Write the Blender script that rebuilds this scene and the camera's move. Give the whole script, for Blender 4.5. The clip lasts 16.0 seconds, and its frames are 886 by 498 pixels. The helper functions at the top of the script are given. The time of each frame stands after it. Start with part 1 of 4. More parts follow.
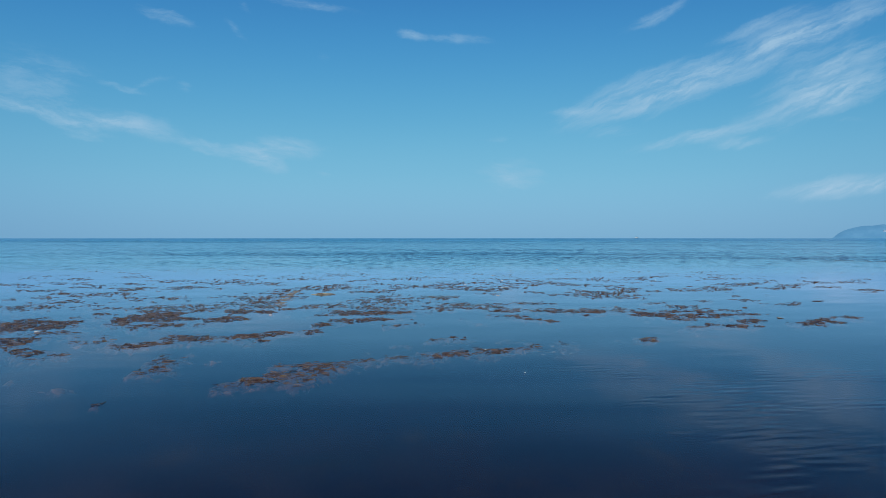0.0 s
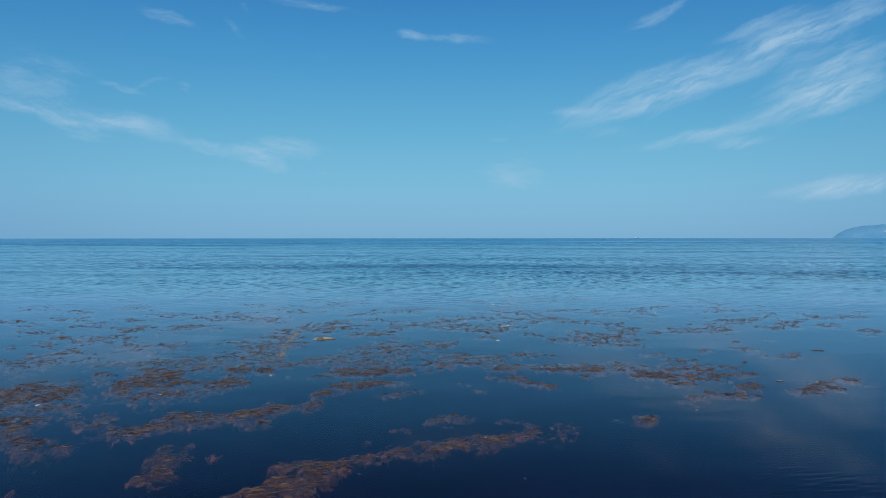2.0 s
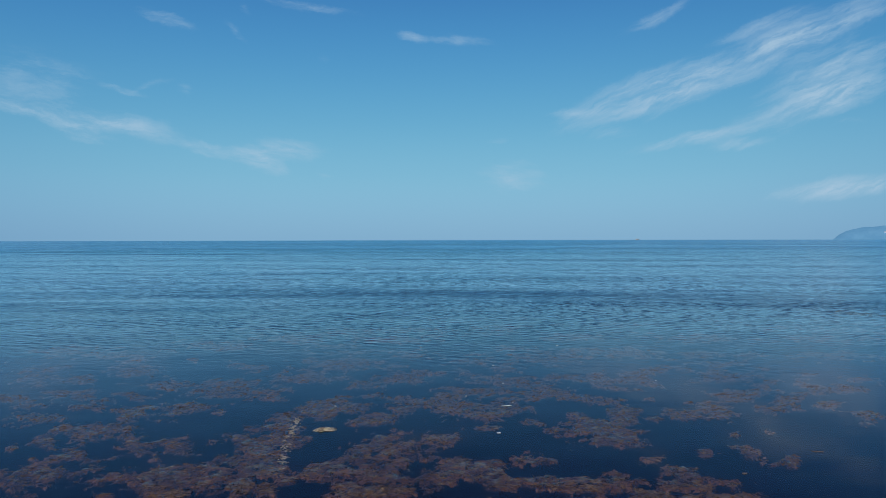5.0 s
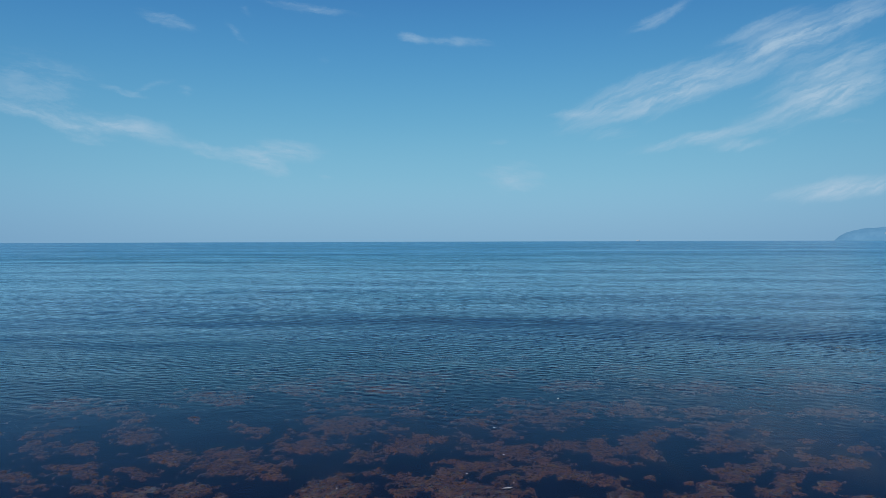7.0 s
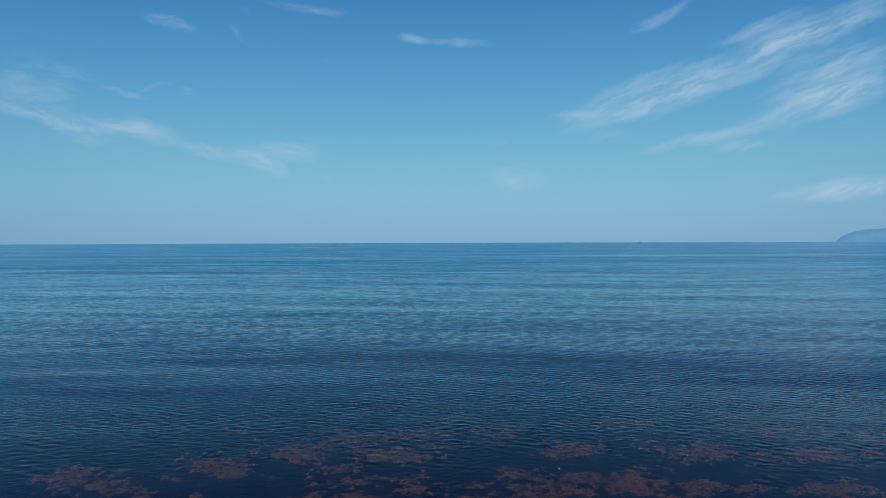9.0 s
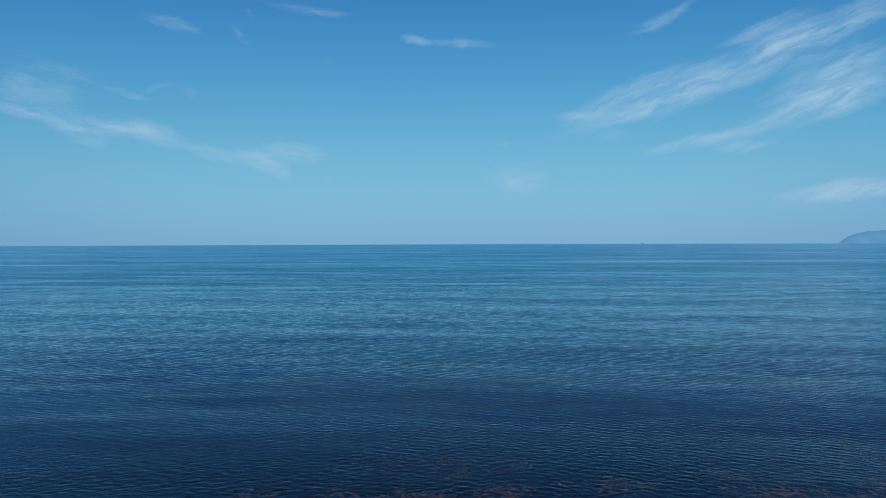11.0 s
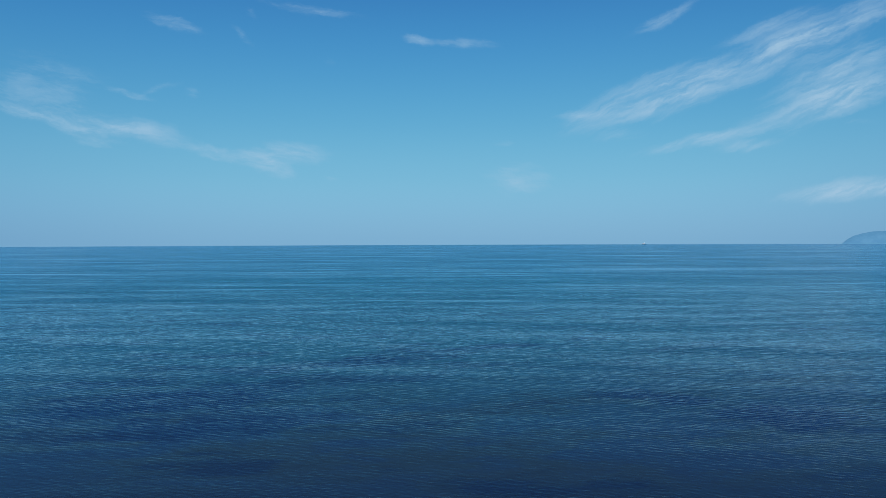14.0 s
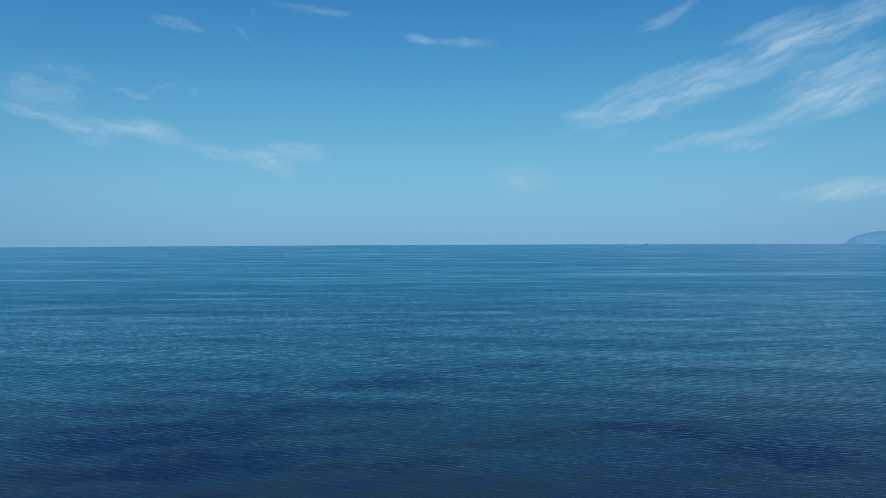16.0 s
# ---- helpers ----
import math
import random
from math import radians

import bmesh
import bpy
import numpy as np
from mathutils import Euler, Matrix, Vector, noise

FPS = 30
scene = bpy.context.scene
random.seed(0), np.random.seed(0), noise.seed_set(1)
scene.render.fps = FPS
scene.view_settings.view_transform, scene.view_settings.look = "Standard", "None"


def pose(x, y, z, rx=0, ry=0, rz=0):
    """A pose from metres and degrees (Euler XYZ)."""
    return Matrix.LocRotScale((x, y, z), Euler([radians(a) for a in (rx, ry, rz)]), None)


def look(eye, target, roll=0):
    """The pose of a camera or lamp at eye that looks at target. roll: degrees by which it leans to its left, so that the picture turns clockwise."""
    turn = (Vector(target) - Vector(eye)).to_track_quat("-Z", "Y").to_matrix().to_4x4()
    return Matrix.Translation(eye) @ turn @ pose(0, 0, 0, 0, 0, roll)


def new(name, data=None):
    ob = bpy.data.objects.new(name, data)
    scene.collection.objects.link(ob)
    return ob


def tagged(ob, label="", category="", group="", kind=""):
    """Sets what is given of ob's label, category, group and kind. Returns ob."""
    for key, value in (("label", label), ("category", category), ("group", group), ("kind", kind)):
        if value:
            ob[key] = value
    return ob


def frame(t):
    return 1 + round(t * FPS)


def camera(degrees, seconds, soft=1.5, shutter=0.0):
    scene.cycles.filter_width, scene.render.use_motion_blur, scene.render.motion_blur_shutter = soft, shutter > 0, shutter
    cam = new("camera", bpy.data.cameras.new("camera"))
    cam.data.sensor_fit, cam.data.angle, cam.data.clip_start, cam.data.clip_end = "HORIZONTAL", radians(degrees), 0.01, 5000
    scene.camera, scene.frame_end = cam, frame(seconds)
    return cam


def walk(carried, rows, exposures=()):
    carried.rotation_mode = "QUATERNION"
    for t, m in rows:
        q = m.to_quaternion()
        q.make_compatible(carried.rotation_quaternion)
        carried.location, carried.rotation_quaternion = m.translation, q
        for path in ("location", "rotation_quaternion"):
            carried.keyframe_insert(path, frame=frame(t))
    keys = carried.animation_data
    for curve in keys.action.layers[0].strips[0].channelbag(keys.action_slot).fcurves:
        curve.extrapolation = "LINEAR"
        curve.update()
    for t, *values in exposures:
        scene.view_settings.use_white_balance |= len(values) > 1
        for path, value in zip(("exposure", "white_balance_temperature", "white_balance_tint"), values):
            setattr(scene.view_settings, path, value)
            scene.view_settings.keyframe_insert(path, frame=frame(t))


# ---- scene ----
# The drone climbs straight up from just above the water.
cam = camera(70, 16.0, soft=0.9)
CLIMB = [  # seconds, height, tilt below level, turn to the left, lean (degrees)
    (0, 1.500, 0.990, 0.000, 0.000),
    (0.5, 1.740, 0.992, 0.000, 0.000),
    (1, 2.040, 0.996, 0.000, 0.000),
    (1.5, 2.385, 1.000, 0.000, 0.018),
    (2, 2.685, 1.003, 0.000, 0.029),
    (2.5, 3.015, 0.992, 0.000, 0.037),
    (3, 3.360, 0.960, 0.000, 0.055),
    (3.5, 3.690, 0.913, 0.026, 0.073),
    (4, 4.125, 0.892, 0.026, 0.091),
    (5.2, 5.280, 0.844, 0.051, 0.124),
    (6.3, 6.600, 0.793, 0.077, 0.146),
    (7, 7.545, 0.753, 0.102, 0.164),
    (7.5, 8.370, 0.737, 0.102, 0.164),
    (8, 9.195, 0.720, 0.128, 0.175),
    (8.5, 10.020, 0.704, 0.154, 0.183),
    (9, 10.860, 0.683, 0.179, 0.183),
    (10.2, 12.990, 0.621, 0.307, 0.183),
    (11.3, 15.075, 0.584, 0.409, 0.183),
    (12, 16.500, 0.580, 0.435, 0.183),
    (12.5, 17.520, 0.587, 0.486, 0.190),
    (13.5, 19.575, 0.605, 0.563, 0.201),
    (14.5, 21.675, 0.624, 0.640, 0.219),
    (15.5, 23.850, 0.650, 0.716, 0.227),
    (16, 24.900, 0.662, 0.768, 0.234),
]
walk(cam, [(t, look((0, 0, h), (-math.sin(radians(turn)), math.cos(radians(turn)), h - math.tan(radians(tilt))), -lean))
           for t, h, tilt, turn, lean in CLIMB],
     exposures=[(0, 0.0, 6440, 9.5), (1.3, 0.0, 6350, 9), (3, 0.0, 6580, 11), (4, 0.0, 6720, 12.3), (7.5, 0.0, 6940, 15), (8.5, 0.0, 7000, 15.2), (9.2, 0.0, 6740, 12.4), (11.3, 0.0, 6470, 10), (16, 0.0, 6470, 10)])

# ---- world and sun ----
SUN_HEIGHT, SUN_TURN = 47.0, 215.0  # degrees; turn clockwise from the view's own direction
world = bpy.data.worlds.new("sky")
scene.world = world
world.use_nodes = True
wt = world.node_tree
wt.nodes.clear()


def node(tree, kind, inputs=None, op=None, vector_type=None):
    """One node; inputs by index or name, as values or sockets to link."""
    n = tree.nodes.new(kind)
    if op:
        n.operation = op
    if vector_type:
        n.vector_type = vector_type
    for key, value in (inputs or {}).items():
        if hasattr(value, "is_output"):
            tree.links.new(value, n.inputs[key])
        else:
            n.inputs[key].default_value = value
    return n


def calc(tree, op, a, b=0.0):
    return node(tree, "ShaderNodeMath", {0: a, 1: b}, op).outputs[0]


def vec(tree, op, a, b=(0, 0, 0)):
    return node(tree, "ShaderNodeVectorMath", {0: a, 1: b}, op).outputs[0]


def blend(tree, fac, a, b, mode="MIX"):
    n = tree.nodes.new("ShaderNodeMix")
    n.data_type, n.blend_type = "RGBA", mode
    for key, value in ((0, fac), (6, a), (7, b)):
        if hasattr(value, "is_output"):
            tree.links.new(value, n.inputs[key])
        else:
            n.inputs[key].default_value = value
    return n.outputs[2]


def fbm(tree, where, scale, detail=3.0, rough=0.5, warp=0.0):
    return node(tree, "ShaderNodeTexNoise", {"Vector": where, "Scale": scale, "Detail": detail, "Roughness": rough, "Distortion": warp})


def ramp(tree, x, lo, hi, out_lo=0.0, out_hi=1.0):
    n = node(tree, "ShaderNodeMapRange", {0: x, 1: lo, 2: hi, 3: out_lo, 4: out_hi})
    n.interpolation_type = "SMOOTHSTEP"
    return n.outputs[0]


toward = node(wt, "ShaderNodeTexCoord").outputs["Generated"]
axis = node(wt, "ShaderNodeSeparateXYZ", {0: toward})
up = calc(wt, "MAXIMUM", axis.outputs[2], 0.004)
sky_dir = vec(wt, "NORMALIZE", node(wt, "ShaderNodeCombineXYZ", {0: axis.outputs[0], 1: axis.outputs[1], 2: up}).outputs[0])
sky = wt.nodes.new("ShaderNodeTexSky")
sky.sky_type, sky.sun_disc = "NISHITA", False
sky.sun_elevation, sky.sun_rotation = radians(SUN_HEIGHT), radians(SUN_TURN)
sky.air_density, sky.dust_density, sky.ozone_density = 1.0, 0.6, 2.0
wt.links.new(sky_dir, sky.inputs[0])
# Sea haze pales the lower sky; the zenith keeps the clear sky's own blue.
hazy = wt.nodes.new("ShaderNodeValToRGB")
hazy.color_ramp.interpolation = "B_SPLINE"
hazy.color_ramp.elements.remove(hazy.color_ramp.elements[1])
STRENGTH = 0.11
for k, (height, r, g, b) in enumerate([(0.0, 0.172, 0.385, 0.610), (0.05, 0.185, 0.440, 0.660), (0.10, 0.170, 0.458, 0.660),
                                       (0.18, 0.104, 0.385, 0.625), (0.27, 0.058, 0.290, 0.580), (0.36, 0.036, 0.212, 0.510),
                                       (0.6, 0.018, 0.105, 0.37), (1.0, 0.010, 0.065, 0.27)]):
    stop = hazy.color_ramp.elements[0] if k == 0 else hazy.color_ramp.elements.new(height)
    stop.position, stop.color = height, (r, g, b, 1.0)
wt.links.new(up, hazy.inputs[0])
haze_light = vec(wt, "MULTIPLY", hazy.outputs[0], (1 / STRENGTH, 1 / STRENGTH, 1 / STRENGTH))
blue = blend(wt, ramp(wt, up, 0.3, 1.0, 0.96, 0.8), sky.outputs[0], haze_light)

# Cirrus: soft streaks on the sky ahead, in the tangent plane of the view to the north.
ahead = calc(wt, "MAXIMUM", axis.outputs[1], 0.05)
flat = node(wt, "ShaderNodeCombineXYZ", {0: calc(wt, "DIVIDE", axis.outputs[0], ahead), 1: calc(wt, "DIVIDE", up, ahead)}).outputs[0]
curl = vec(wt, "SUBTRACT", fbm(wt, flat, 9.0, 7.0, 0.66).outputs["Color"], (0.5, 0.5, 0.5))
curled = vec(wt, "ADD", flat, vec(wt, "MULTIPLY", curl, (0.052, 0.026, 0.0)))
rising, falling = [], []


def wisp(family, u, v, turn, length, width, strength):
    m = node(wt, "ShaderNodeMapping", {0: curled, 1: (u, v, 0), 2: (0, 0, radians(turn)), 3: (length * 1.15, width * 1.3, 1)}, vector_type="TEXTURE").outputs[0]
    r = node(wt, "ShaderNodeVectorMath", {0: m}, op="LENGTH").outputs["Value"]
    family.append(ramp(wt, r, 1.0, 0.0, 0.0, strength))


wisp(rising, 0.341, 0.232, 16.6, 0.189, 0.0364, 0.80)
wisp(rising, 0.587, 0.325, 24.3, 0.173, 0.0334, 0.60)
wisp(rising, 0.485, 0.297, 22.6, 0.165, 0.0213, 0.30)
wisp(rising, 0.502, 0.337, 20.5, 0.109, 0.0152, 0.35)
wisp(rising, 0.212, 0.201, 0.0, 0.069, 0.0091, 0.25)
wisp(rising, 0.388, 0.156, 11.8, 0.125, 0.0121, 0.50)
wisp(rising, 0.592, 0.223, 21.1, 0.186, 0.0334, 0.50)
wisp(rising, 0.618, 0.275, 20.5, 0.152, 0.0273, 0.50)
wisp(rising, 0.615, 0.225, 15.4, 0.090, 0.0334, 0.40)
wisp(rising, 0.464, 0.149, 9.0, 0.062, 0.0106, 0.40)
wisp(rising, 0.644, 0.187, 2.3, 0.038, 0.0076, 0.20)
wisp(rising, 0.636, 0.082, 7.0, 0.147, 0.0197, 0.70)
wisp(rising, 0.264, 0.167, 6.8, 0.052, 0.0121, 0.20)
wisp(rising, 0.336, 0.350, 25.7, 0.082, 0.0121, 0.35)
wisp(falling, 0.108, 0.097, -4.8, 0.062, 0.0258, 0.48)
wisp(falling, 0.085, 0.157, 5.7, 0.026, 0.0061, 0.20)
wisp(falling, -0.050, 0.321, -26.0, 0.028, 0.0106, 0.50)
wisp(falling, 0.021, 0.316, -3.0, 0.074, 0.0101, 0.34)
wisp(falling, -0.437, 0.351, -21.4, 0.058, 0.0152, 0.42)
wisp(falling, -0.325, 0.325, -41.8, 0.032, 0.0091, 0.20)
wisp(falling, -0.314, 0.367, -41.9, 0.020, 0.0091, 0.18)
wisp(falling, -0.216, 0.369, -8.5, 0.093, 0.0091, 0.40)
wisp(falling, -0.648, 0.246, -2.5, 0.118, 0.0577, 0.28)
wisp(falling, -0.666, 0.207, -12.4, 0.078, 0.0121, 0.30)
wisp(falling, -0.580, 0.180, -16.5, 0.084, 0.0126, 0.34)
wisp(falling, -0.478, 0.180, -14.9, 0.075, 0.0228, 0.28)
wisp(falling, -0.544, 0.187, -10.7, 0.091, 0.0137, 0.35)
wisp(falling, -0.542, 0.186, -11.5, 0.141, 0.0243, 0.22)
wisp(falling, -0.504, 0.237, -13.4, 0.055, 0.0076, 0.35)
wisp(falling, -0.459, 0.244, 16.3, 0.045, 0.0076, 0.18)
wisp(falling, -0.410, 0.237, -21.8, 0.019, 0.0106, 0.20)
wisp(falling, -0.371, 0.146, -10.9, 0.065, 0.0137, 0.55)
wisp(falling, -0.431, 0.156, -8.5, 0.041, 0.0091, 0.25)
wisp(falling, -0.293, 0.125, -19.7, 0.065, 0.0182, 0.60)
wisp(falling, -0.251, 0.141, -3.7, 0.080, 0.0197, 0.55)
wisp(falling, -0.186, 0.100, -14.0, 0.021, 0.0061, 0.20)
wisp(falling, -0.186, 0.286, -33.6, 0.018, 0.0121, 0.10)
wisp(falling, -0.569, 0.163, -13.8, 0.058, 0.0096, 0.26)


def streaks(turn, along, across):
    m = node(wt, "ShaderNodeMapping", {0: curled, 2: (0, 0, radians(turn)), 3: (1 / along, 1 / across, 1)}, vector_type="TEXTURE").outputs[0]
    return fbm(wt, m, 1.0, 8.0, 0.66, 0.35).outputs[0]


def together(family):
    total = family[0]
    for f in family[1:]:
        total = calc(wt, "ADD", total, f)
    return total


def frayed(family, turn, along, across):
    """A bank of cloud, drawn out into fibres that fray at its rim."""
    body = calc(wt, "MINIMUM", together(family), 1.0)
    fibres = calc(wt, "ADD", calc(wt, "MULTIPLY", streaks(turn, along, across), 0.62), calc(wt, "MULTIPLY", streaks(turn + 3, along * 2.6, across * 2.6), 0.38))
    drawn = calc(wt, "MULTIPLY", body, calc(wt, "ADD", 0.22, ramp(wt, fibres, 0.36, 0.66, 0.0, 1.25)))
    return calc(wt, "MULTIPLY", drawn, ramp(wt, calc(wt, "ADD", body, calc(wt, "SUBTRACT", fibres, 0.5)), 0.0, 0.25))


cover = calc(wt, "ADD", frayed(rising, 22, 6.0, 38.0), calc(wt, "MULTIPLY", frayed(falling, -11, 9.0, 40.0), 0.85))
cover = calc(wt, "MULTIPLY", cover, ramp(wt, axis.outputs[1], 0.05, 0.3))
cover = calc(wt, "MINIMUM", calc(wt, "MULTIPLY", cover, 0.95), 0.8)
CLOUD = (3.5, 5.2, 6.7, 1.0)
# the sky is palest straight out to sea and deepens to both sides
blue = blend(wt, 1.0, blue, node(wt, "ShaderNodeCombineXYZ", {k: ramp(wt, axis.outputs[1], 0.72, 1.0, lo, hi) for k, lo, hi in ((0, 0.90, 1.10), (1, 0.91, 1.06), (2, 0.94, 1.03))}).outputs[0], "MULTIPLY")
air = blend(wt, cover, blue, CLOUD)
back = node(wt, "ShaderNodeBackground", {0: air, 1: STRENGTH})
wt.links.new(back.outputs[0], node(wt, "ShaderNodeOutputWorld").inputs[0])

sun = new("sun", bpy.data.lights.new("sun", "SUN"))
sun.data.energy, sun.data.angle, sun.data.color = 3.2, radians(0.53), (1.0, 0.95, 0.87)
s_az, s_el = radians(SUN_TURN), radians(SUN_HEIGHT)
sun.matrix_world = look((math.sin(s_az) * math.cos(s_el) * 50, math.cos(s_az) * math.cos(s_el) * 50, math.sin(s_el) * 50), (0, 0, 0))


# ---- materials ----
def material(name):
    m = bpy.data.materials.new(name)
    m.use_nodes = True
    m.node_tree.nodes.clear()
    return m, m.node_tree


def finish(m, shader):
    m.node_tree.links.new(shader, node(m.node_tree, "ShaderNodeOutputMaterial").inputs[0])
    return m


def principled(tree, **inputs):
    return node(tree, "ShaderNodeBsdfPrincipled", {k.replace("_", " "): v for k, v in inputs.items()}).outputs[0]


def place(tree):
    return node(tree, "ShaderNodeNewGeometry").outputs["Position"]


def stretched(tree, where, turn, along, across):
    """Coordinates in lengths of along by across, turned in the plane of the water."""
    return node(tree, "ShaderNodeMapping", {0: where, 2: (0, 0, radians(turn)), 3: (along, across, 1.0)}, vector_type="TEXTURE").outputs[0]


def water_material():
    m, t = material("sea_water")
    here = place(t)
    xyz = node(t, "ShaderNodeSeparateXYZ", {0: here})
    east, north = xyz.outputs[0], xyz.outputs[1]
    wind = fbm(t, stretched(t, here, 8, 60.0, 9.0), 1.0, 4.0, 0.55).outputs[0]
    # The weed bed holds the near water still; the breeze ruffles it farther out.
    shore = calc(t, "ADD", north, calc(t, "MULTIPLY", calc(t, "SUBTRACT", wind, 0.5), 16.0))
    ruffled = ramp(t, shore, 22.0, 38.0)
    offing = ramp(t, north, 110.0, 420.0)
    # slicks: long smooth lanes that the breeze leaves between the ruffled ones
    lanes = fbm(t, stretched(t, here, -2, 620.0, 60.0), 1.0, 5.0, 0.62, 0.6).outputs[0]
    lanes = calc(t, "MAXIMUM", lanes, fbm(t, stretched(t, here, 3, 130.0, 9.0), 1.0, 4.0, 0.6, 0.4).outputs[0])
    slick = calc(t, "MULTIPLY", ramp(t, lanes, 0.51, 0.70), ramp(t, north, 70.0, 220.0))

    def slope(turn, along, across, seed, detail):
        n = fbm(t, vec(t, "ADD", stretched(t, here, turn, along, across), (seed, seed * 1.7, 0)), 1.0, detail, 0.6, 0.4)
        return vec(t, "SUBTRACT", n.outputs["Color"], (0.5, 0.5, 0.5))

    def scaled(v, by):
        return node(t, "ShaderNodeVectorMath", {0: v, "Scale": by}, op="SCALE").outputs[0]

    def train(turn, length, reach, bend, height):
        """A short-crested run of waves of that length, whose faces tilt to and fro."""
        n = node(t, "ShaderNodeTexWave", {"Vector": stretched(t, here, turn, length * reach, length), "Scale": 0.3142, "Distortion": bend,
                                          "Detail": 2.0, "Detail Scale": 1.1, "Detail Roughness": 0.55})
        n.wave_type, n.bands_direction, n.wave_profile = "BANDS", "Y", "SIN"
        swing = calc(t, "MULTIPLY", calc(t, "SUBTRACT", n.outputs["Fac"], 0.5), 2.0 * height)
        return node(t, "ShaderNodeCombineXYZ", {0: calc(t, "MULTIPLY", swing, math.tan(radians(-turn)) * 0.8), 1: swing}).outputs[0]

    # ripples too short for the sheet itself, riding on its waves
    fine = vec(t, "MULTIPLY", slope(-6, 0.50, 0.13, 3.1, 2.0), (0.10, 0.20, 0.0))
    fine = scaled(fine, calc(t, "MULTIPLY", ruffled, ramp(t, north, 40.0, 110.0, 1.0, 0.35)))
    # past the fine sheet the short waves go on as relief alone
    chop = vec(t, "MULTIPLY", slope(-14, 1.5, 0.38, 9.7, 2.0), (0.10, 0.25, 0.0))
    chop = vec(t, "ADD", chop, vec(t, "ADD", train(-20, 0.85, 1.5, 7.0, 0.050), train(-4, 0.55, 1.7, 7.0, 0.034)))
    chop = scaled(chop, calc(t, "MULTIPLY", ramp(t, north, 34.0, 80.0), ramp(t, north, 130.0, 450.0, 1.0, 0.12)))
    # farther on only the longer of them can be told apart
    sea = vec(t, "ADD", train(-15, 1.35, 1.3, 7.0, 0.045), vec(t, "MULTIPLY", slope(-6, 5.5, 1.3, 33.7, 3.0), (0.06, 0.18, 0.0)))
    chop = vec(t, "ADD", chop, scaled(sea, calc(t, "MULTIPLY", ramp(t, north, 60.0, 130.0), ramp(t, north, 220.0, 900.0, 1.0, 0.25))))
    swell = vec(t, "MULTIPLY", slope(13, 60.0, 4.5, 17.3, 4.0), (0.02, 0.16, 0.0))
    swell = vec(t, "ADD", swell, vec(t, "MULTIPLY", slope(-2, 240.0, 24.0, 27.3, 5.0), (0.0, 0.13, 0.0)))
    swell = scaled(swell, ramp(t, north, 60.0, 200.0))
    # at a flat angle only the wave faces turned to the eye are seen
    faces = node(t, "ShaderNodeCombineXYZ", {1: calc(t, "ADD", ramp(t, north, 30.0, 60.0, 0.0, -0.052), ramp(t, north, 75.0, 260.0, 0.0, -0.066))}).outputs[0]
    lean = vec(t, "ADD", vec(t, "ADD", fine, chop), vec(t, "ADD", swell, faces))
    lean = scaled(lean, ramp(t, slick, 0.0, 1.0, 1.0, 0.45))
    # cat's paws on the still water close by
    cats = ramp(t, fbm(t, stretched(t, here, 10, 1.5, 0.8), 1.0, 2.0, 0.5).outputs[0], 0.46, 0.60)
    cats = calc(t, "MULTIPLY", cats, calc(t, "MULTIPLY", ramp(t, east, 0.2, 2.4), ramp(t, north, 9.0, 6.0)))
    patter = vec(t, "ADD", train(12, 0.11, 2.6, 7.0, 0.020), train(-4, 0.18, 2.6, 7.0, 0.017))
    lean = vec(t, "ADD", lean, scaled(patter, cats))
    still = vec(t, "MULTIPLY", slope(4, 2.6, 0.8, 41.0, 3.0), (0.014, 0.038, 0.0))
    lean = vec(t, "ADD", lean, still)
    facing = vec(t, "NORMALIZE", vec(t, "ADD", node(t, "ShaderNodeNewGeometry").outputs["Normal"], lean))
    rim = node(t, "ShaderNodeFresnel", {"IOR": 1.333, "Normal": facing}).outputs[0]
    # light from the low sky is partly polarised, so steep views lose more of it
    rim = calc(t, "MINIMUM", calc(t, "MULTIPLY", calc(t, "POWER", rim, 1.40), 1.62), 0.95)
    gloss_tint = blend(t, ruffled, (0.80, 0.85, 1.0, 1), (0.86, 0.94, 1.0, 1))
    rough = calc(t, "ADD", calc(t, "ADD", 0.055, calc(t, "MULTIPLY", ruffled, 0.03)), calc(t, "MULTIPLY", offing, 0.14))
    gloss = node(t, "ShaderNodeBsdfGlossy", {"Color": gloss_tint, "Roughness": rough, "Normal": facing}).outputs[0]
    # Deep weed beds darken the water column; over sand it is teal.
    drift = vec(t, "MULTIPLY", vec(t, "SUBTRACT", fbm(t, here, 0.06, 6.0, 0.68).outputs["Color"], (0.5, 0.5, 0.5)), (40, 26, 0))
    bent = vec(t, "ADD", here, drift)
    near_bed = ramp(t, calc(t, "ADD", calc(t, "ADD", north, calc(t, "MULTIPLY", calc(t, "MAXIMUM", east, 0.0), -0.25)), calc(t, "MULTIPLY", calc(t, "SUBTRACT", wind, 0.5), 40.0)), 128.0, 52.0, 0.0, 0.86)
    bed = 0.0
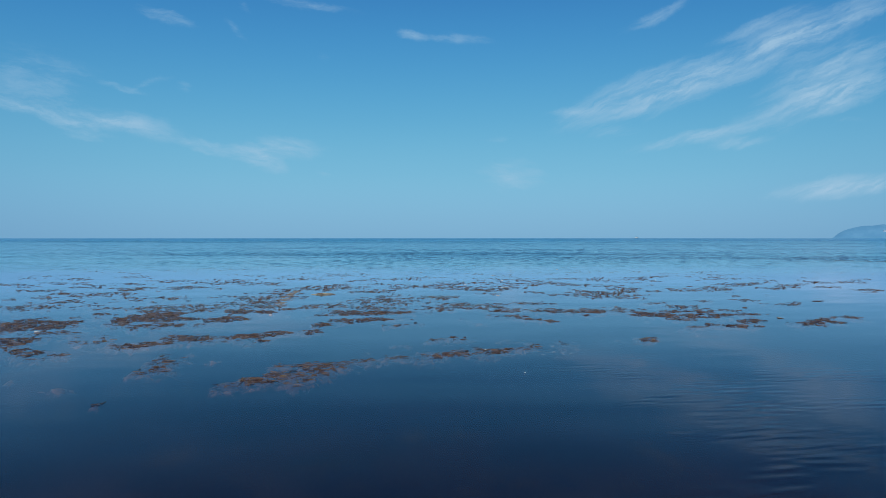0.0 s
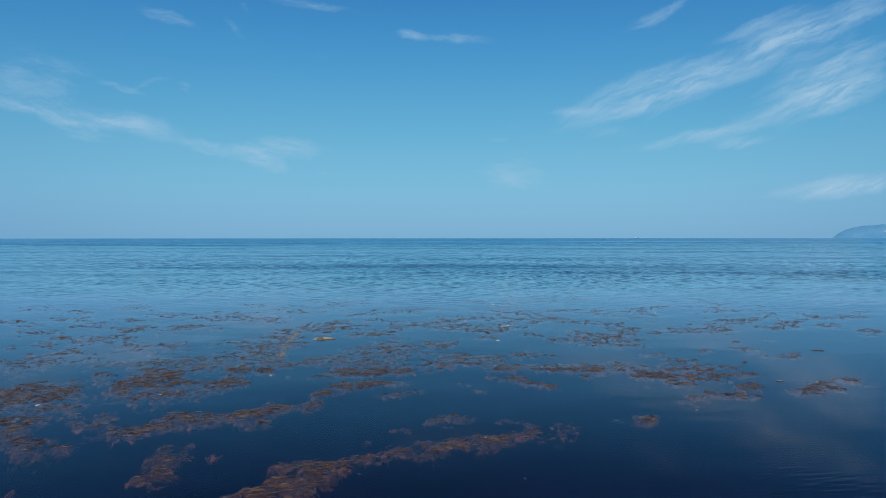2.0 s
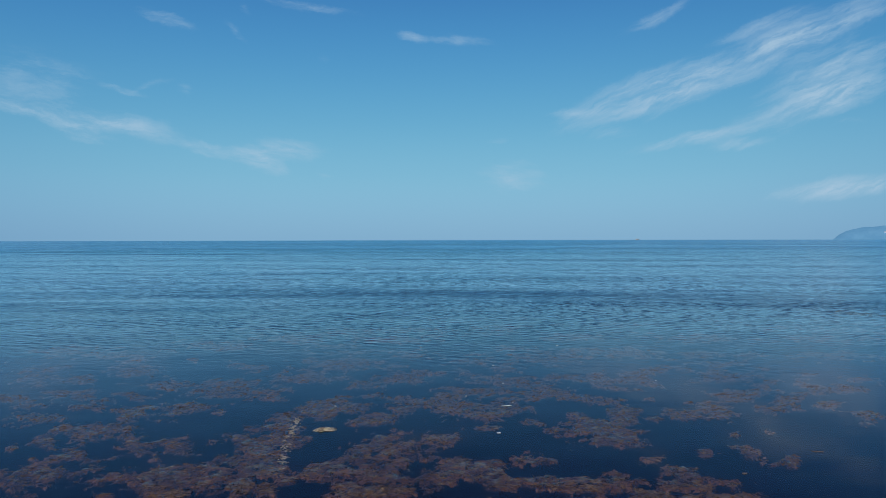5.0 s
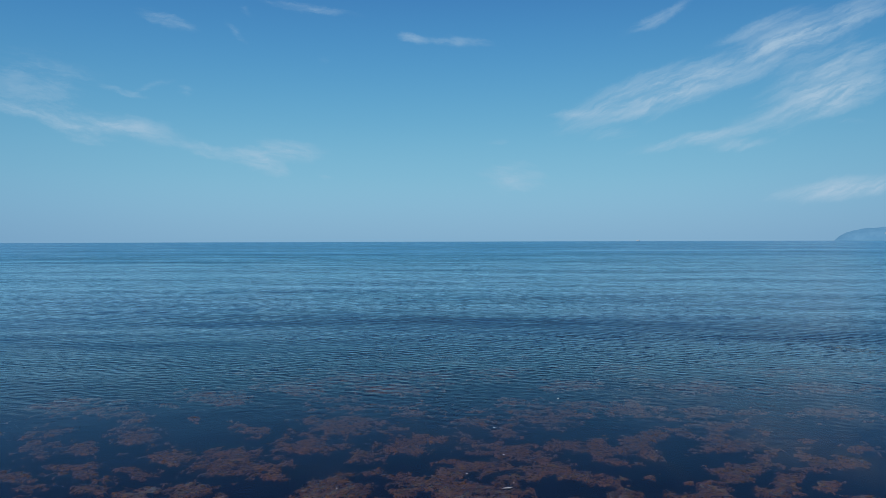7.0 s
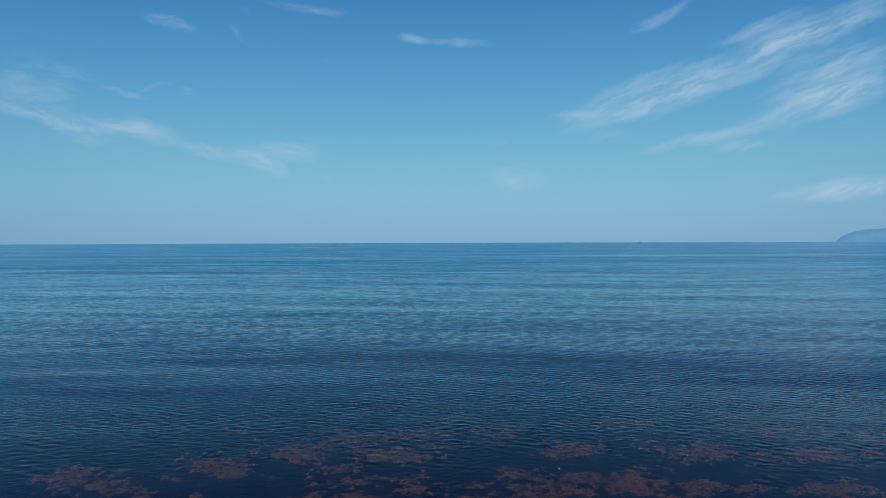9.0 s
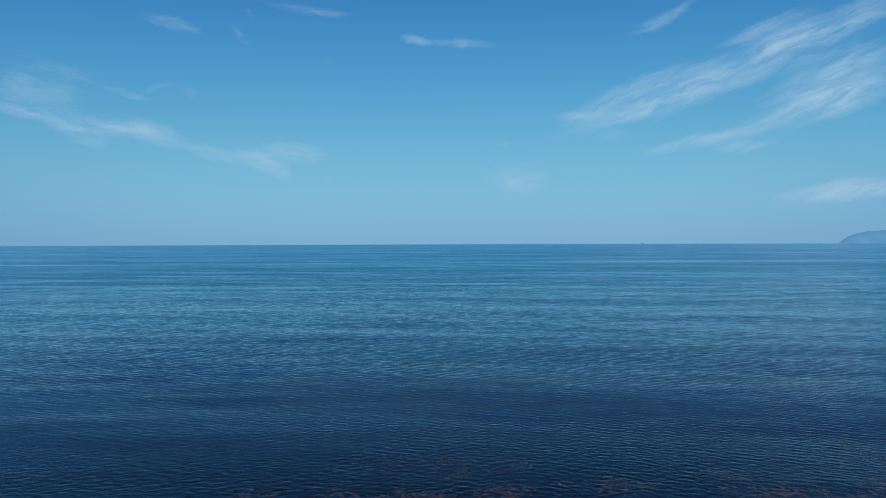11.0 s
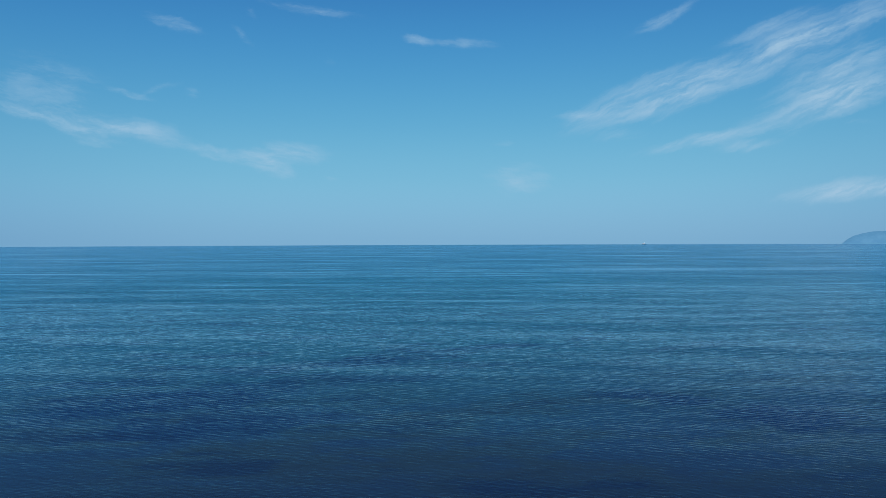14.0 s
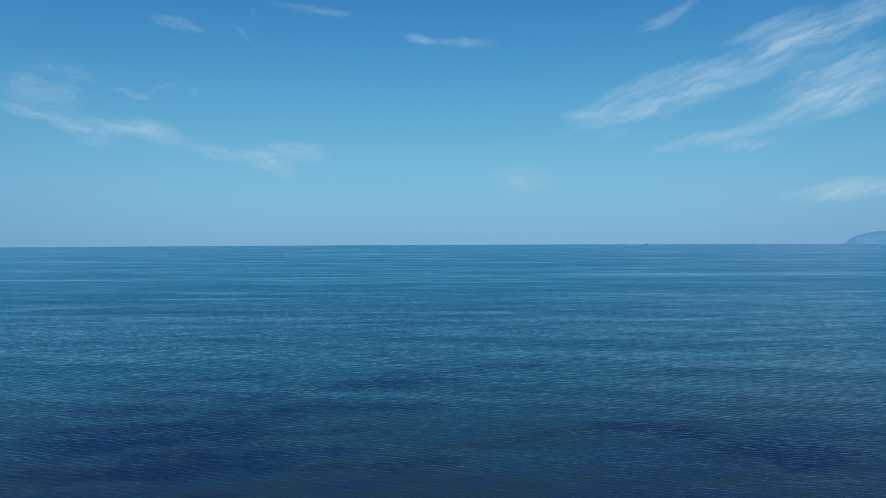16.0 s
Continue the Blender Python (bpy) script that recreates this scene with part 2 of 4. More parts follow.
    for x, y, turn, rx, ry, deep_bed in ((-38, 81, 16, 17, 6, 0.85), (-32, 70, 20, 16, 4, 0.7), (-16, 108, 22, 26, 5, 0.75), (4, 122, 16, 18, 3.5, 0.75), (29, 84, 0, 9, 4, 0.85), (42, 76, -4, 12, 5, 0.85), (-50, 92, 10, 12, 4, 0.7), (-24, 92, 20, 26, 4, 0.6)):
        q = node(t, "ShaderNodeMapping", {0: bent, 1: (x, y, 0), 2: (0, 0, radians(turn)), 3: (rx, ry, 1000)}, vector_type="TEXTURE").outputs[0]
        bed = calc(t, "MAXIMUM", bed, ramp(t, node(t, "ShaderNodeVectorMath", {0: q}, op="LENGTH").outputs["Value"], 1.35, 0.45, 0.0, deep_bed))
    patchy = fbm(t, stretched(t, here, 10, 22.0, 9.0), 1.0, 5.0, 0.62).outputs[0]
    bed = calc(t, "MAXIMUM", bed, calc(t, "MULTIPLY", ramp(t, patchy, 0.5, 0.66, 0.0, 0.6), ramp(t, north, 260.0, 120.0)))
    # slate and sand body tones are both made brighter farther north
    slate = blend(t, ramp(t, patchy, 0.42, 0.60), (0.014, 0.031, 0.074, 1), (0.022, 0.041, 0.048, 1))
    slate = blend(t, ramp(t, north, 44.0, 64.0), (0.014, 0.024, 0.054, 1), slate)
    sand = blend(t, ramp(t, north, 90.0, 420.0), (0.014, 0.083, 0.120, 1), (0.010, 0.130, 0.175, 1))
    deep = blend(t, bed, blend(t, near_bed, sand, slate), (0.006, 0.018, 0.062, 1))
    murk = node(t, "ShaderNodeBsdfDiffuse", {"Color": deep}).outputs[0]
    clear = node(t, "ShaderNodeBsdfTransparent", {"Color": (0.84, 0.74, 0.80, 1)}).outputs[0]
    # underwater haze painted in: farther north the body colour hides what lies below
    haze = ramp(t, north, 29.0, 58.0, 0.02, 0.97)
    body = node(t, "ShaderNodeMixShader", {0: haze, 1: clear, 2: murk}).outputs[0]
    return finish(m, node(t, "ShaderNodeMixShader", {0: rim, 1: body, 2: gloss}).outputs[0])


def seabed_material():
    m, t = material("seabed_silt")
    here = place(t)
    big = fbm(t, here, 0.9, 5.0, 0.65).outputs[0]
    grain = fbm(t, here, 9.0, 3.0, 0.6).outputs[0]
    # olive weed in the shallows; the deep water's blue dimming painted in farther out
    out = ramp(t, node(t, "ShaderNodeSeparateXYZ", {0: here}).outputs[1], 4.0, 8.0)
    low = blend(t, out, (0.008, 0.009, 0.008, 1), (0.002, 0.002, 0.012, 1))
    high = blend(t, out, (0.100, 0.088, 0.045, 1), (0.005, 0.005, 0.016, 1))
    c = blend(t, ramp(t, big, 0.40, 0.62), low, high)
    c = blend(t, calc(t, "MULTIPLY", grain, 0.25), c, (0.014, 0.013, 0.012, 1))
    return finish(m, principled(t, Base_Color=c, Roughness=0.95, Specular_IOR_Level=0.1))


def weed_material():
    m, t = material("red_brown_weed")
    here = place(t)
    c = blend(t, ramp(t, fbm(t, here, 1.3, 4.0, 0.6).outputs[0], 0.38, 0.62), (0.070, 0.036, 0.012, 1), (0.150, 0.078, 0.022, 1))
    c = blend(t, ramp(t, fbm(t, here, 3.1, 4.0, 0.65).outputs[0], 0.52, 0.66, 0.0, 0.8), c, (0.200, 0.118, 0.034, 1))
    felt = fbm(t, here, 9.0, 5.0, 0.72, 0.6).outputs[0]
    c = blend(t, ramp(t, felt, 0.44, 0.57, 0.0, 0.85), c, (0.030, 0.014, 0.010, 1))
    relief = node(t, "ShaderNodeBump", {"Strength": 0.8, "Distance": 0.03, "Height": felt}).outputs[0]
    # a film of water lies on what breaks the surface
    film = ramp(t, node(t, "ShaderNodeSeparateXYZ", {0: here}).outputs[2], -0.006, 0.001)
    weed = principled(t, Base_Color=c, Roughness=0.42, Specular_IOR_Level=0.4, Normal=relief, Coat_Weight=film, Coat_Roughness=0.12, Coat_IOR=1.45)
    # the felt is loose: gaps between the fronds, most where it thins out and sinks
    sunk = ramp(t, node(t, "ShaderNodeSeparateXYZ", {0: here}).outputs[2], -0.012, -0.100, 0.0, 0.15)
    torn = calc(t, "ADD", fbm(t, vec(t, "ADD", here, (7.7, 3.1, 0)), 4.6, 7.0, 0.76, 0.7).outputs[0], sunk)
    gaps = ramp(t, torn, 0.46, 0.66)
    return finish(m, node(t, "ShaderNodeMixShader", {0: gaps, 1: weed, 2: node(t, "ShaderNodeBsdfTransparent").outputs[0]}).outputs[0])


def plain(name, color, other, scale, rough, metal=0.0, bump=0.3):
    """A worn, slightly mottled surface of two near colours."""
    m, t = material(name)
    here = node(t, "ShaderNodeTexCoord").outputs["Object"]
    n = fbm(t, here, scale, 5.0, 0.6).outputs[0]
    relief = node(t, "ShaderNodeBump", {"Strength": bump, "Distance": 0.02, "Height": n}).outputs[0]
    c = blend(t, ramp(t, n, 0.35, 0.65), (*color, 1), (*other, 1))
    return finish(m, principled(t, Base_Color=c, Roughness=rough, Metallic=metal, Normal=relief))


WATER, SILT, WEED = water_material(), seabed_material(), weed_material()
WET_WEED = plain("wet_dark_weed", (0.062, 0.043, 0.036), (0.135, 0.086, 0.062), 9.0, 0.5)
FOAM = plain("pale_foam", (0.15, 0.13, 0.10), (0.30, 0.27, 0.22), 30.0, 0.6)
STRAW = plain("yellow_straw", (0.26, 0.22, 0.12), (0.46, 0.42, 0.30), 9.0, 0.7)
WHITE = plain("white_scrap", (0.50, 0.50, 0.48), (0.66, 0.66, 0.64), 20.0, 0.5)
HULL = plain("boat_paint", (0.72, 0.74, 0.76), (0.82, 0.82, 0.82), 0.6, 0.4)
# white walls with the distance haze mixed into their colour
FAR_WALL = plain("hazy_white_wall", (0.26, 0.40, 0.52), (0.32, 0.46, 0.58), 0.3, 0.8)
DARK = plain("dark_glass", (0.02, 0.025, 0.03), (0.04, 0.045, 0.05), 0.6, 0.2)


def headland_material():
    m, t = material("hazed_woods")
    here = place(t)
    n = fbm(t, here, 0.02, 5.0, 0.6).outputs[0]
    # aerial haze is put into a blue base colour and a blue glow
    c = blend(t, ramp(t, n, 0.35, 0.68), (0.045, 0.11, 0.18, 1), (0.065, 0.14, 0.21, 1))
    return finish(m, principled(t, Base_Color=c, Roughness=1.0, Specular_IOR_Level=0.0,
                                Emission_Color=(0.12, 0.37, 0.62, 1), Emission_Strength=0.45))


# ---- large structure ----
def mesh_object(name, verts, faces, mat, smooth=False):
    me = bpy.data.meshes.new(name)
    me.from_pydata(verts, [], faces)
    me.materials.append(mat)
    if smooth:
        me.shade_smooth()
    me.update()
    return new(name, me)


def part(name, bm, mat, parent, label="", smooth=True):
    me = bpy.data.meshes.new(name)
    bm.to_mesh(me)
    bm.free()
    me.materials.append(mat)
    if smooth:
        me.shade_smooth()
    ob = new(name, me)
    ob.parent = parent
    return tagged(ob, label)


def lattice(x, y, seed):
    """Smooth value noise between 0 and 1 on a unit lattice."""
    ix, iy = np.floor(x).astype(np.int64), np.floor(y).astype(np.int64)
    fx, fy = x - ix, y - iy
    fx, fy = fx * fx * (3 - 2 * fx), fy * fy * (3 - 2 * fy)

    def corner(i, j):
        h = (i * 374761393 + j * 668265263 + seed * 974711) & 0xFFFFFFFF
        h = ((h ^ (h >> 13)) * 1274126177) & 0xFFFFFFFF
        return ((h ^ (h >> 16)) & 0xFFFF) / 65535.0

    low = corner(ix, iy) * (1 - fx) + corner(ix + 1, iy) * fx
    high = corner(ix, iy + 1) * (1 - fx) + corner(ix + 1, iy + 1) * fx
    return low * (1 - fy) + high * fy


def fractal(x, y, seed, octaves=4, keep=0.55):
    """Several octaves of lattice noise, between -1 and 1."""
    total, weight, amount = 0.0, 0.0, 1.0
    for k in range(octaves):
        c, s = math.cos(0.7 * k), math.sin(0.7 * k)
        total = total + amount * (2 * lattice((x * c - y * s) * 2.03 ** k + 13.1 * k, (x * s + y * c) * 2.03 ** k + 7.7 * k, seed + k) - 1)
        weight, amount = weight + amount, amount * keep
    return total / weight * 1.6


def sea_level(x, y):
    """The height of the wind waves and the low swell; the weed bed lies still."""
    r = np.hypot(x, y)
    rng = np.random.default_rng(5)
    edge = y + 5.0 * fractal(x / 14.0, y / 5.0, 3, 3) + 0.24 * np.clip(-x, 0.0, 20.0)
    ruffled = np.clip((edge - 21.0) / 20.0, 0.0, 1.0)
    ruffled = ruffled * ruffled * (3 - 2 * ruffled)
    gust = np.clip(0.95 + 0.55 * fractal(x / 26.0, y / 5.5, 11, 4), 0.3, 1.6)
    step = np.maximum(0.065, 0.065 + (r - 55.0) * 0.0026)
    chop = np.zeros_like(x)
    for _ in range(80):
        length = 0.26 * (0.90 / 0.26) ** rng.random()
        a = rng.normal(radians(11), radians(33))
        k = 2 * math.pi / length
        # a wave fades where the sheet's cells grow too wide for it
        fade = np.clip(length / step / 2.2 - 1.3, 0.0, 1.0)
        chop += 0.0092 * length / 6.28 * fade * np.sin(k * (x * math.sin(a) + y * math.cos(a)) + rng.uniform(0, 6.28))
    swell = np.zeros_like(x)
    for length in (4.0, 6.0, 9.0, 12.5, 17.0, 24.0, 33.0):
        for _ in range(3):
            a = rng.normal(radians(4), radians(11))
            fade = np.clip(1.6 - r * 0.012 * 5.0 / length, 0.0, 1.0)
            swell += 0.0009 * length * fade * np.sin(2 * math.pi / length * (x * math.sin(a) + y * math.cos(a)) + rng.uniform(0, 6.28))
    return chop * ruffled * gust + swell * np.clip((r - 28.0) / 30.0, 0.0, 1.0)


def build_sea():
    rings = [0.6, *np.geomspace(1.2, 17.9, 40), *np.arange(18.0, 55.0, 0.065)]
    while rings[-1] < 125.0:
        rings.append(rings[-1] + 0.065 + (rings[-1] - 55.0) * 0.0026)
    ring = np.concatenate((rings, np.geomspace(rings[-1] * 1.006, 4950.0, 170)))
    ahead_az = np.radians(np.linspace(-39.5, 39.5, 470))
    back_az = np.radians(np.linspace(39.5, 320.5, 70)[1:-1])
    az = np.concatenate((ahead_az, back_az))
    R, A = np.meshgrid(ring, az, indexing="ij")
    X, Y = R * np.sin(A), R * np.cos(A)
    Z = sea_level(X, Y)
    n, k = R.shape
    verts = np.stack((X, Y, Z), -1).reshape(-1, 3)
    i, j = np.meshgrid(np.arange(n - 1), np.arange(k), indexing="ij")
    j2 = (j + 1) % k
    quads = np.stack((i * k + j, (i + 1) * k + j, (i + 1) * k + j2, i * k + j2), -1).reshape(-1, 4)[:, ::-1]
    hub = [tuple(int(v) for v in range(k - 1, -1, -1))]
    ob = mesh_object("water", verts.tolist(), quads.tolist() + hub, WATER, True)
    return tagged(ob, "calm blue sea, glassy near the weed and ruffled farther out", "sea", kind="structure")


def build_seabed():
    ring = np.concatenate(([0.5], np.geomspace(1.0, 4900.0, 90)))
    az = np.radians(np.linspace(0, 360, 120, endpoint=False))
    R, A = np.meshgrid(ring, az, indexing="ij")
    X, Y = R * np.sin(A), R * np.cos(A)
    Z = -0.75 - 0.05 * np.clip(Y, 0, 60) - 0.002 * np.clip(R, 0, 2000)
    Z += 0.09 * np.sin(X * 1.3 + 0.6 * Y) * np.sin(Y * 0.9 - 0.3 * X)
    n, k = R.shape
    verts = np.stack((X, Y, Z), -1).reshape(-1, 3).tolist()
    i, j = np.meshgrid(np.arange(n - 1), np.arange(k), indexing="ij")
    j2 = (j + 1) % k
    quads = np.stack((i * k + j, (i + 1) * k + j, (i + 1) * k + j2, i * k + j2), -1).reshape(-1, 4)[:, ::-1].tolist()
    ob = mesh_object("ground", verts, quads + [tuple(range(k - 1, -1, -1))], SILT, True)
    return tagged(ob, "silty seabed under shallow water, painted darker with depth", "seabed", kind="structure")


def build_murk():
    """An added sheet a hand's breadth down; its tint mimics dimming with depth."""
    m, t = material("depth_dimming")
    here = place(t)
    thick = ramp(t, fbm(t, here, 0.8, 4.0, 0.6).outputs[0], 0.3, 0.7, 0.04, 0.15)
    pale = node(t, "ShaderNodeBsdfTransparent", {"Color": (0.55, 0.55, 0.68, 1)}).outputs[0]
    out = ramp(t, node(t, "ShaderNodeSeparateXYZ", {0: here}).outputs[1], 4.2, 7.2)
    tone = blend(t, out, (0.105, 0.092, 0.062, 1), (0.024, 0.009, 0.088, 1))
    dim_tint = node(t, "ShaderNodeBsdfDiffuse", {"Color": tone}).outputs[0]
    finish(m, node(t, "ShaderNodeMixShader", {0: thick, 1: pale, 2: dim_tint}).outputs[0])
    nx, ny = 40, 32
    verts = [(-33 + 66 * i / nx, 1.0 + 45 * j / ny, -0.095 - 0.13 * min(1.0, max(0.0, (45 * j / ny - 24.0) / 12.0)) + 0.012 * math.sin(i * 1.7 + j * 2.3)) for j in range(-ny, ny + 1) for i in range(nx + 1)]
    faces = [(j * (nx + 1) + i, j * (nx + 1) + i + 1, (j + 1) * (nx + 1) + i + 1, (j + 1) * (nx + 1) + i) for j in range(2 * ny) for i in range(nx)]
    ob = mesh_object("dimming_sheet", verts, faces, m, True)
    return tagged(ob, "added dark blue sheet that stands for dimming under the surface", "water", kind="structure")


build_sea()
build_murk()
build_seabed()


def headland_point(a, q):
    """The cape's surface at the bearing a (radians) and the share q of its breadth."""
    m = max(0.0, (a - radians(31.6)) * 4700.0)
    top = 78.0 * (1 - math.exp(-((m / 62.0) ** 1.15))) + 14.0 * (1 - math.exp(-m / 500.0))
    r = 4640 + 300 * q
    shape = max(0.0, math.sin(math.pi * min(q / 1.1, 1.0))) ** 0.7
    x, y = r * math.sin(a), r * math.cos(a)
    bump = noise.fractal(Vector((x * 0.012, y * 0.012, 3.0)), 0.6, 2.0, 5) * 7.0
    return x, y, (top + bump * min(1.0, m / 60.0)) * shape - 1.0


def build_headland():
    """A wooded cape, steep at its seaward end, that runs on out of sight."""
    along, across = 170, 24
    verts, faces = [], []
    for i in range(along):
        for j in range(across):
            verts.append(headland_point(radians(31.6 + 20.5 * i / (along - 1)), j / (across - 1)))
    for i in range(along - 1):
        for j in range(across - 1):
            k = i * across + j
            faces.append((k, k + 1, k + across + 1, k + across))
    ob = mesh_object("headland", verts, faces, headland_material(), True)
    return tagged(ob, "hazy blue wooded headland on the horizon", "headland", kind="structure")


build_headland()


# ---- things afloat and far off ----
def box(bm, x0, x1, y0, y1, z0, z1, taper=1.0):
    """A block whose top is drawn in by taper."""
    cx, cy = (x0 + x1) / 2, (y0 + y1) / 2
    low = [bm.verts.new(p) for p in ((x0, y0, z0), (x1, y0, z0), (x1, y1, z0), (x0, y1, z0))]
    high = [bm.verts.new((cx + (v.co.x - cx) * taper, cy + (v.co.y - cy) * taper, z1)) for v in low]
    bm.faces.new(low[::-1])
    bm.faces.new(high)
    for k in range(4):
        bm.faces.new((low[k], low[(k + 1) % 4], high[(k + 1) % 4], high[k]))
    return bm


def thing(name, x, y, z, turn, label, category, group=""):
    ob = new(name)
    ob.matrix_world = pose(x, y, z, 0, 0, turn)
    return tagged(ob, label, category, group, "thing")


def fishing_boat(x, y, turn):
    ob = thing("fishing_boat", x, y, 0, turn, "small dark-hulled fishing boat with white wheelhouse far out on the sea", "boat")
    bm = bmesh.new()
    stations = []
    for k in range(9):
        s = k / 8
        half = 3.0 * min(1.0, 1.25 * (1 - s) ** 0.55) if s > 0.4 else 2.7 + 0.3 * s / 0.4
        half = max(half, 0.05)
        sheer = 1.9 + 1.6 * s * s
        px = -11 + 22 * s
        stations.append([bm.verts.new(p) for p in ((px, -half, sheer), (px, -half * 0.75, -0.3), (px, half * 0.75, -0.3), (px, half, sheer))])
    for p, q in zip(stations, stations[1:]):
        for k in range(3):
            bm.faces.new((p[k], q[k], q[k + 1], p[k + 1]))
        bm.faces.new((p[3], q[3], q[0], p[0]))
    bm.faces.new(stations[0])
    bmesh.ops.recalc_face_normals(bm, faces=bm.faces)
    part("hull", bm, DARK, ob, "dark blue hull", smooth=False)
    house = part("wheelhouse", box(bmesh.new(), -7, 4.5, -2.1, 2.1, 1.9, 6.2, 0.9), HULL, ob, smooth=False)
    part("window", box(bmesh.new(), -5.6, 3.4, -2.06, -1.85, 4.2, 5.1), DARK, house, "dark wheelhouse window", smooth=False)
    part("roof", box(bmesh.new(), -7.0, 4.6, -2.1, 2.1, 6.2, 6.45, 0.96), HULL, ob, smooth=False)
    part("mast", box(bmesh.new(), -1.4, -1.1, -0.15, 0.15, 6.45, 10.0, 0.5), DARK, ob, "thin dark mast", smooth=False)
    part("boom", box(bmesh.new(), -8.0, -1.2, -0.1, 0.1, 6.6, 6.85), DARK, ob, smooth=False)
    return ob


def white_house():
    x, y, z = headland_point(radians(34.95), 0.14)
    ob = thing("house", x, y, z - 3, -35, "white house on the slope of the headland", "house")
    part("wall", box(bmesh.new(), -10, 10, -4, 6, 0, 8.5), FAR_WALL, ob, smooth=False)
    bm = bmesh.new()
    v = [bm.verts.new(p) for p in ((-11, -5, 8.5), (11, -5, 8.5), (11, 7, 8.5), (-11, 7, 8.5), (-9, 1, 11.5), (9, 1, 11.5))]
    for f in ((0, 1, 5, 4), (2, 3, 4, 5), (1, 2, 5), (3, 0, 4), (3, 2, 1, 0)):
        bm.faces.new([v[k] for k in f])
    part("roof", bm, FAR_WALL, ob, smooth=False)
    for k in range(4):
        part("window", box(bmesh.new(), -8 + k * 4.6, -6.2 + k * 4.6, -4.05, -3.9, 4.5, 6.8), DARK, ob, smooth=False)
    return ob


fishing_boat(1376, 4495, 8).scale = (1.4, 1.4, 1.3)
white_house()


def flake(name, x, y, length, width, turn, mat, label, category, group=""):
    """A small curled scrap that floats half sunk."""
    rng = random.Random(int(x * 100) * 31 + int(y * 100))
    bm = bmesh.new()
    bmesh.ops.create_icosphere(bm, subdivisions=2, radius=0.5)
    for v in bm.verts:
        n = noise.noise(v.co * 2.3 + Vector((x, y, 0)))
        bend = 0.25 * v.co.x * v.co.x
        taper = 1.0 - 0.5 * max(0.0, v.co.x) + 0.35 * n
        v.co = Vector((v.co.x * length, (v.co.y * taper + bend * 0.4) * width, v.co.z * taper * min(width, 0.03) * 0.6 + 0.01 * bend))
    me = bpy.data.meshes.new(name)
    bm.to_mesh(me)
    bm.free()
    me.materials.append(mat)
    me.shade_smooth()
    ob = new(name, me)
    ob.matrix_world = pose(x, y, 0.008, 0, rng.uniform(-4, 4), turn)
    return tagged(ob, label, category, group, "thing")


SCRAPS = "white scraps among the seaweed"
for x, y, length, width, turn in ((2.08, 22.2, 0.10, 0.09, 10), (1.44, 16.5, 0.15, 0.08, -5), (5.42, 30.1, 0.15, 0.12, 20), (2.0, 25.4, 0.14, 0.07, 0),
                                  (0.72, 20.4, 0.10, 0.05, 15), (2.15, 19.6, 0.06, 0.05, 0), (-6.5, 10.1, 0.11, 0.05, 12), (-3.36, 12.3, 0.07, 0.04, 20),
                                  (0.57, 8.45, 0.035, 0.03, 0), (0.91, 7.0, 0.035, 0.015, 30), (-3.3, 19.2, 0.09, 0.04, 0), (7.6, 22.6, 0.07, 0.05, 0)):
    flake("floating_scrap", x, y, length * 0.8, width * 0.7, turn, WHITE, "small white scrap floating among red-brown seaweed", "scrap", SCRAPS)
flake("driftwood", 1.92, 19.2, 0.36, 0.07, 8, WHITE, "short bleached stick floating on the weed bed", "driftwood")
flake("floating_scrap", 6.3, 11.8, 0.13, 0.06, -10, FOAM, "pale greenish scrap floating on dark water", "scrap")
flake("twig", 8.9, 15.0, 0.30, 0.03, -12, WET_WEED, "dark wet twig floating on still water", "twig")
flake("twig", 6.5, 13.6, 0.12, 0.07, 5, WET_WEED, "stubby dark twig floating on still water", "twig")


def straw_clump(x, y):
    """A tangle of yellow stalks with a pale, frayed end and dark gaps."""
    ob = thing("straw_clump", x, y, 0.0, 4, "yellow clump of matted straw floating on the water", "straw")
    rng = random.Random(8)
    for name, mat, spread, count, label in (("mat", STRAW, 0.26, 150, ""), ("frayed_end", FOAM, 0.16, 60, "pale frayed end"), ("knot", WET_WEED, 0.14, 16, "dark wet knot")):
        bm = bmesh.new()
        cx = {"mat": -0.04, "frayed_end": 0.13, "knot": -0.09}[name]
        for _ in range(count):
            px, py, h = cx + rng.gauss(0, spread * 0.33), rng.gauss(0, 0.07), rng.gauss(0, 0.6)
            length, w, z = rng.uniform(0.04, 0.15), rng.uniform(0.005, 0.012), rng.uniform(0.0, 0.025) * max(0.2, 1 - abs(px) / 0.35)
            if name == "knot":
                z, w = z + 0.012, 0.014
            c, s_ = math.cos(h) * length / 2, math.sin(h) * length / 2
            ends = []
            for e in (-1, 1):
                ends.append([bm.verts.new((px + e * c + dx, py + e * s_ + dy, z + dz)) for dx, dy, dz in
                             ((-s_ / length * w, c / length * w, 0), (0, 0, w), (s_ / length * w, -c / length * w, 0))])
            for k in range(3):
                bm.faces.new((ends[0][k], ends[1][k], ends[1][(k + 1) % 3], ends[0][(k + 1) % 3]))
        part(name, bm, mat, ob, label, smooth=False)
    return ob


straw_clump(-3.16, 16.8)


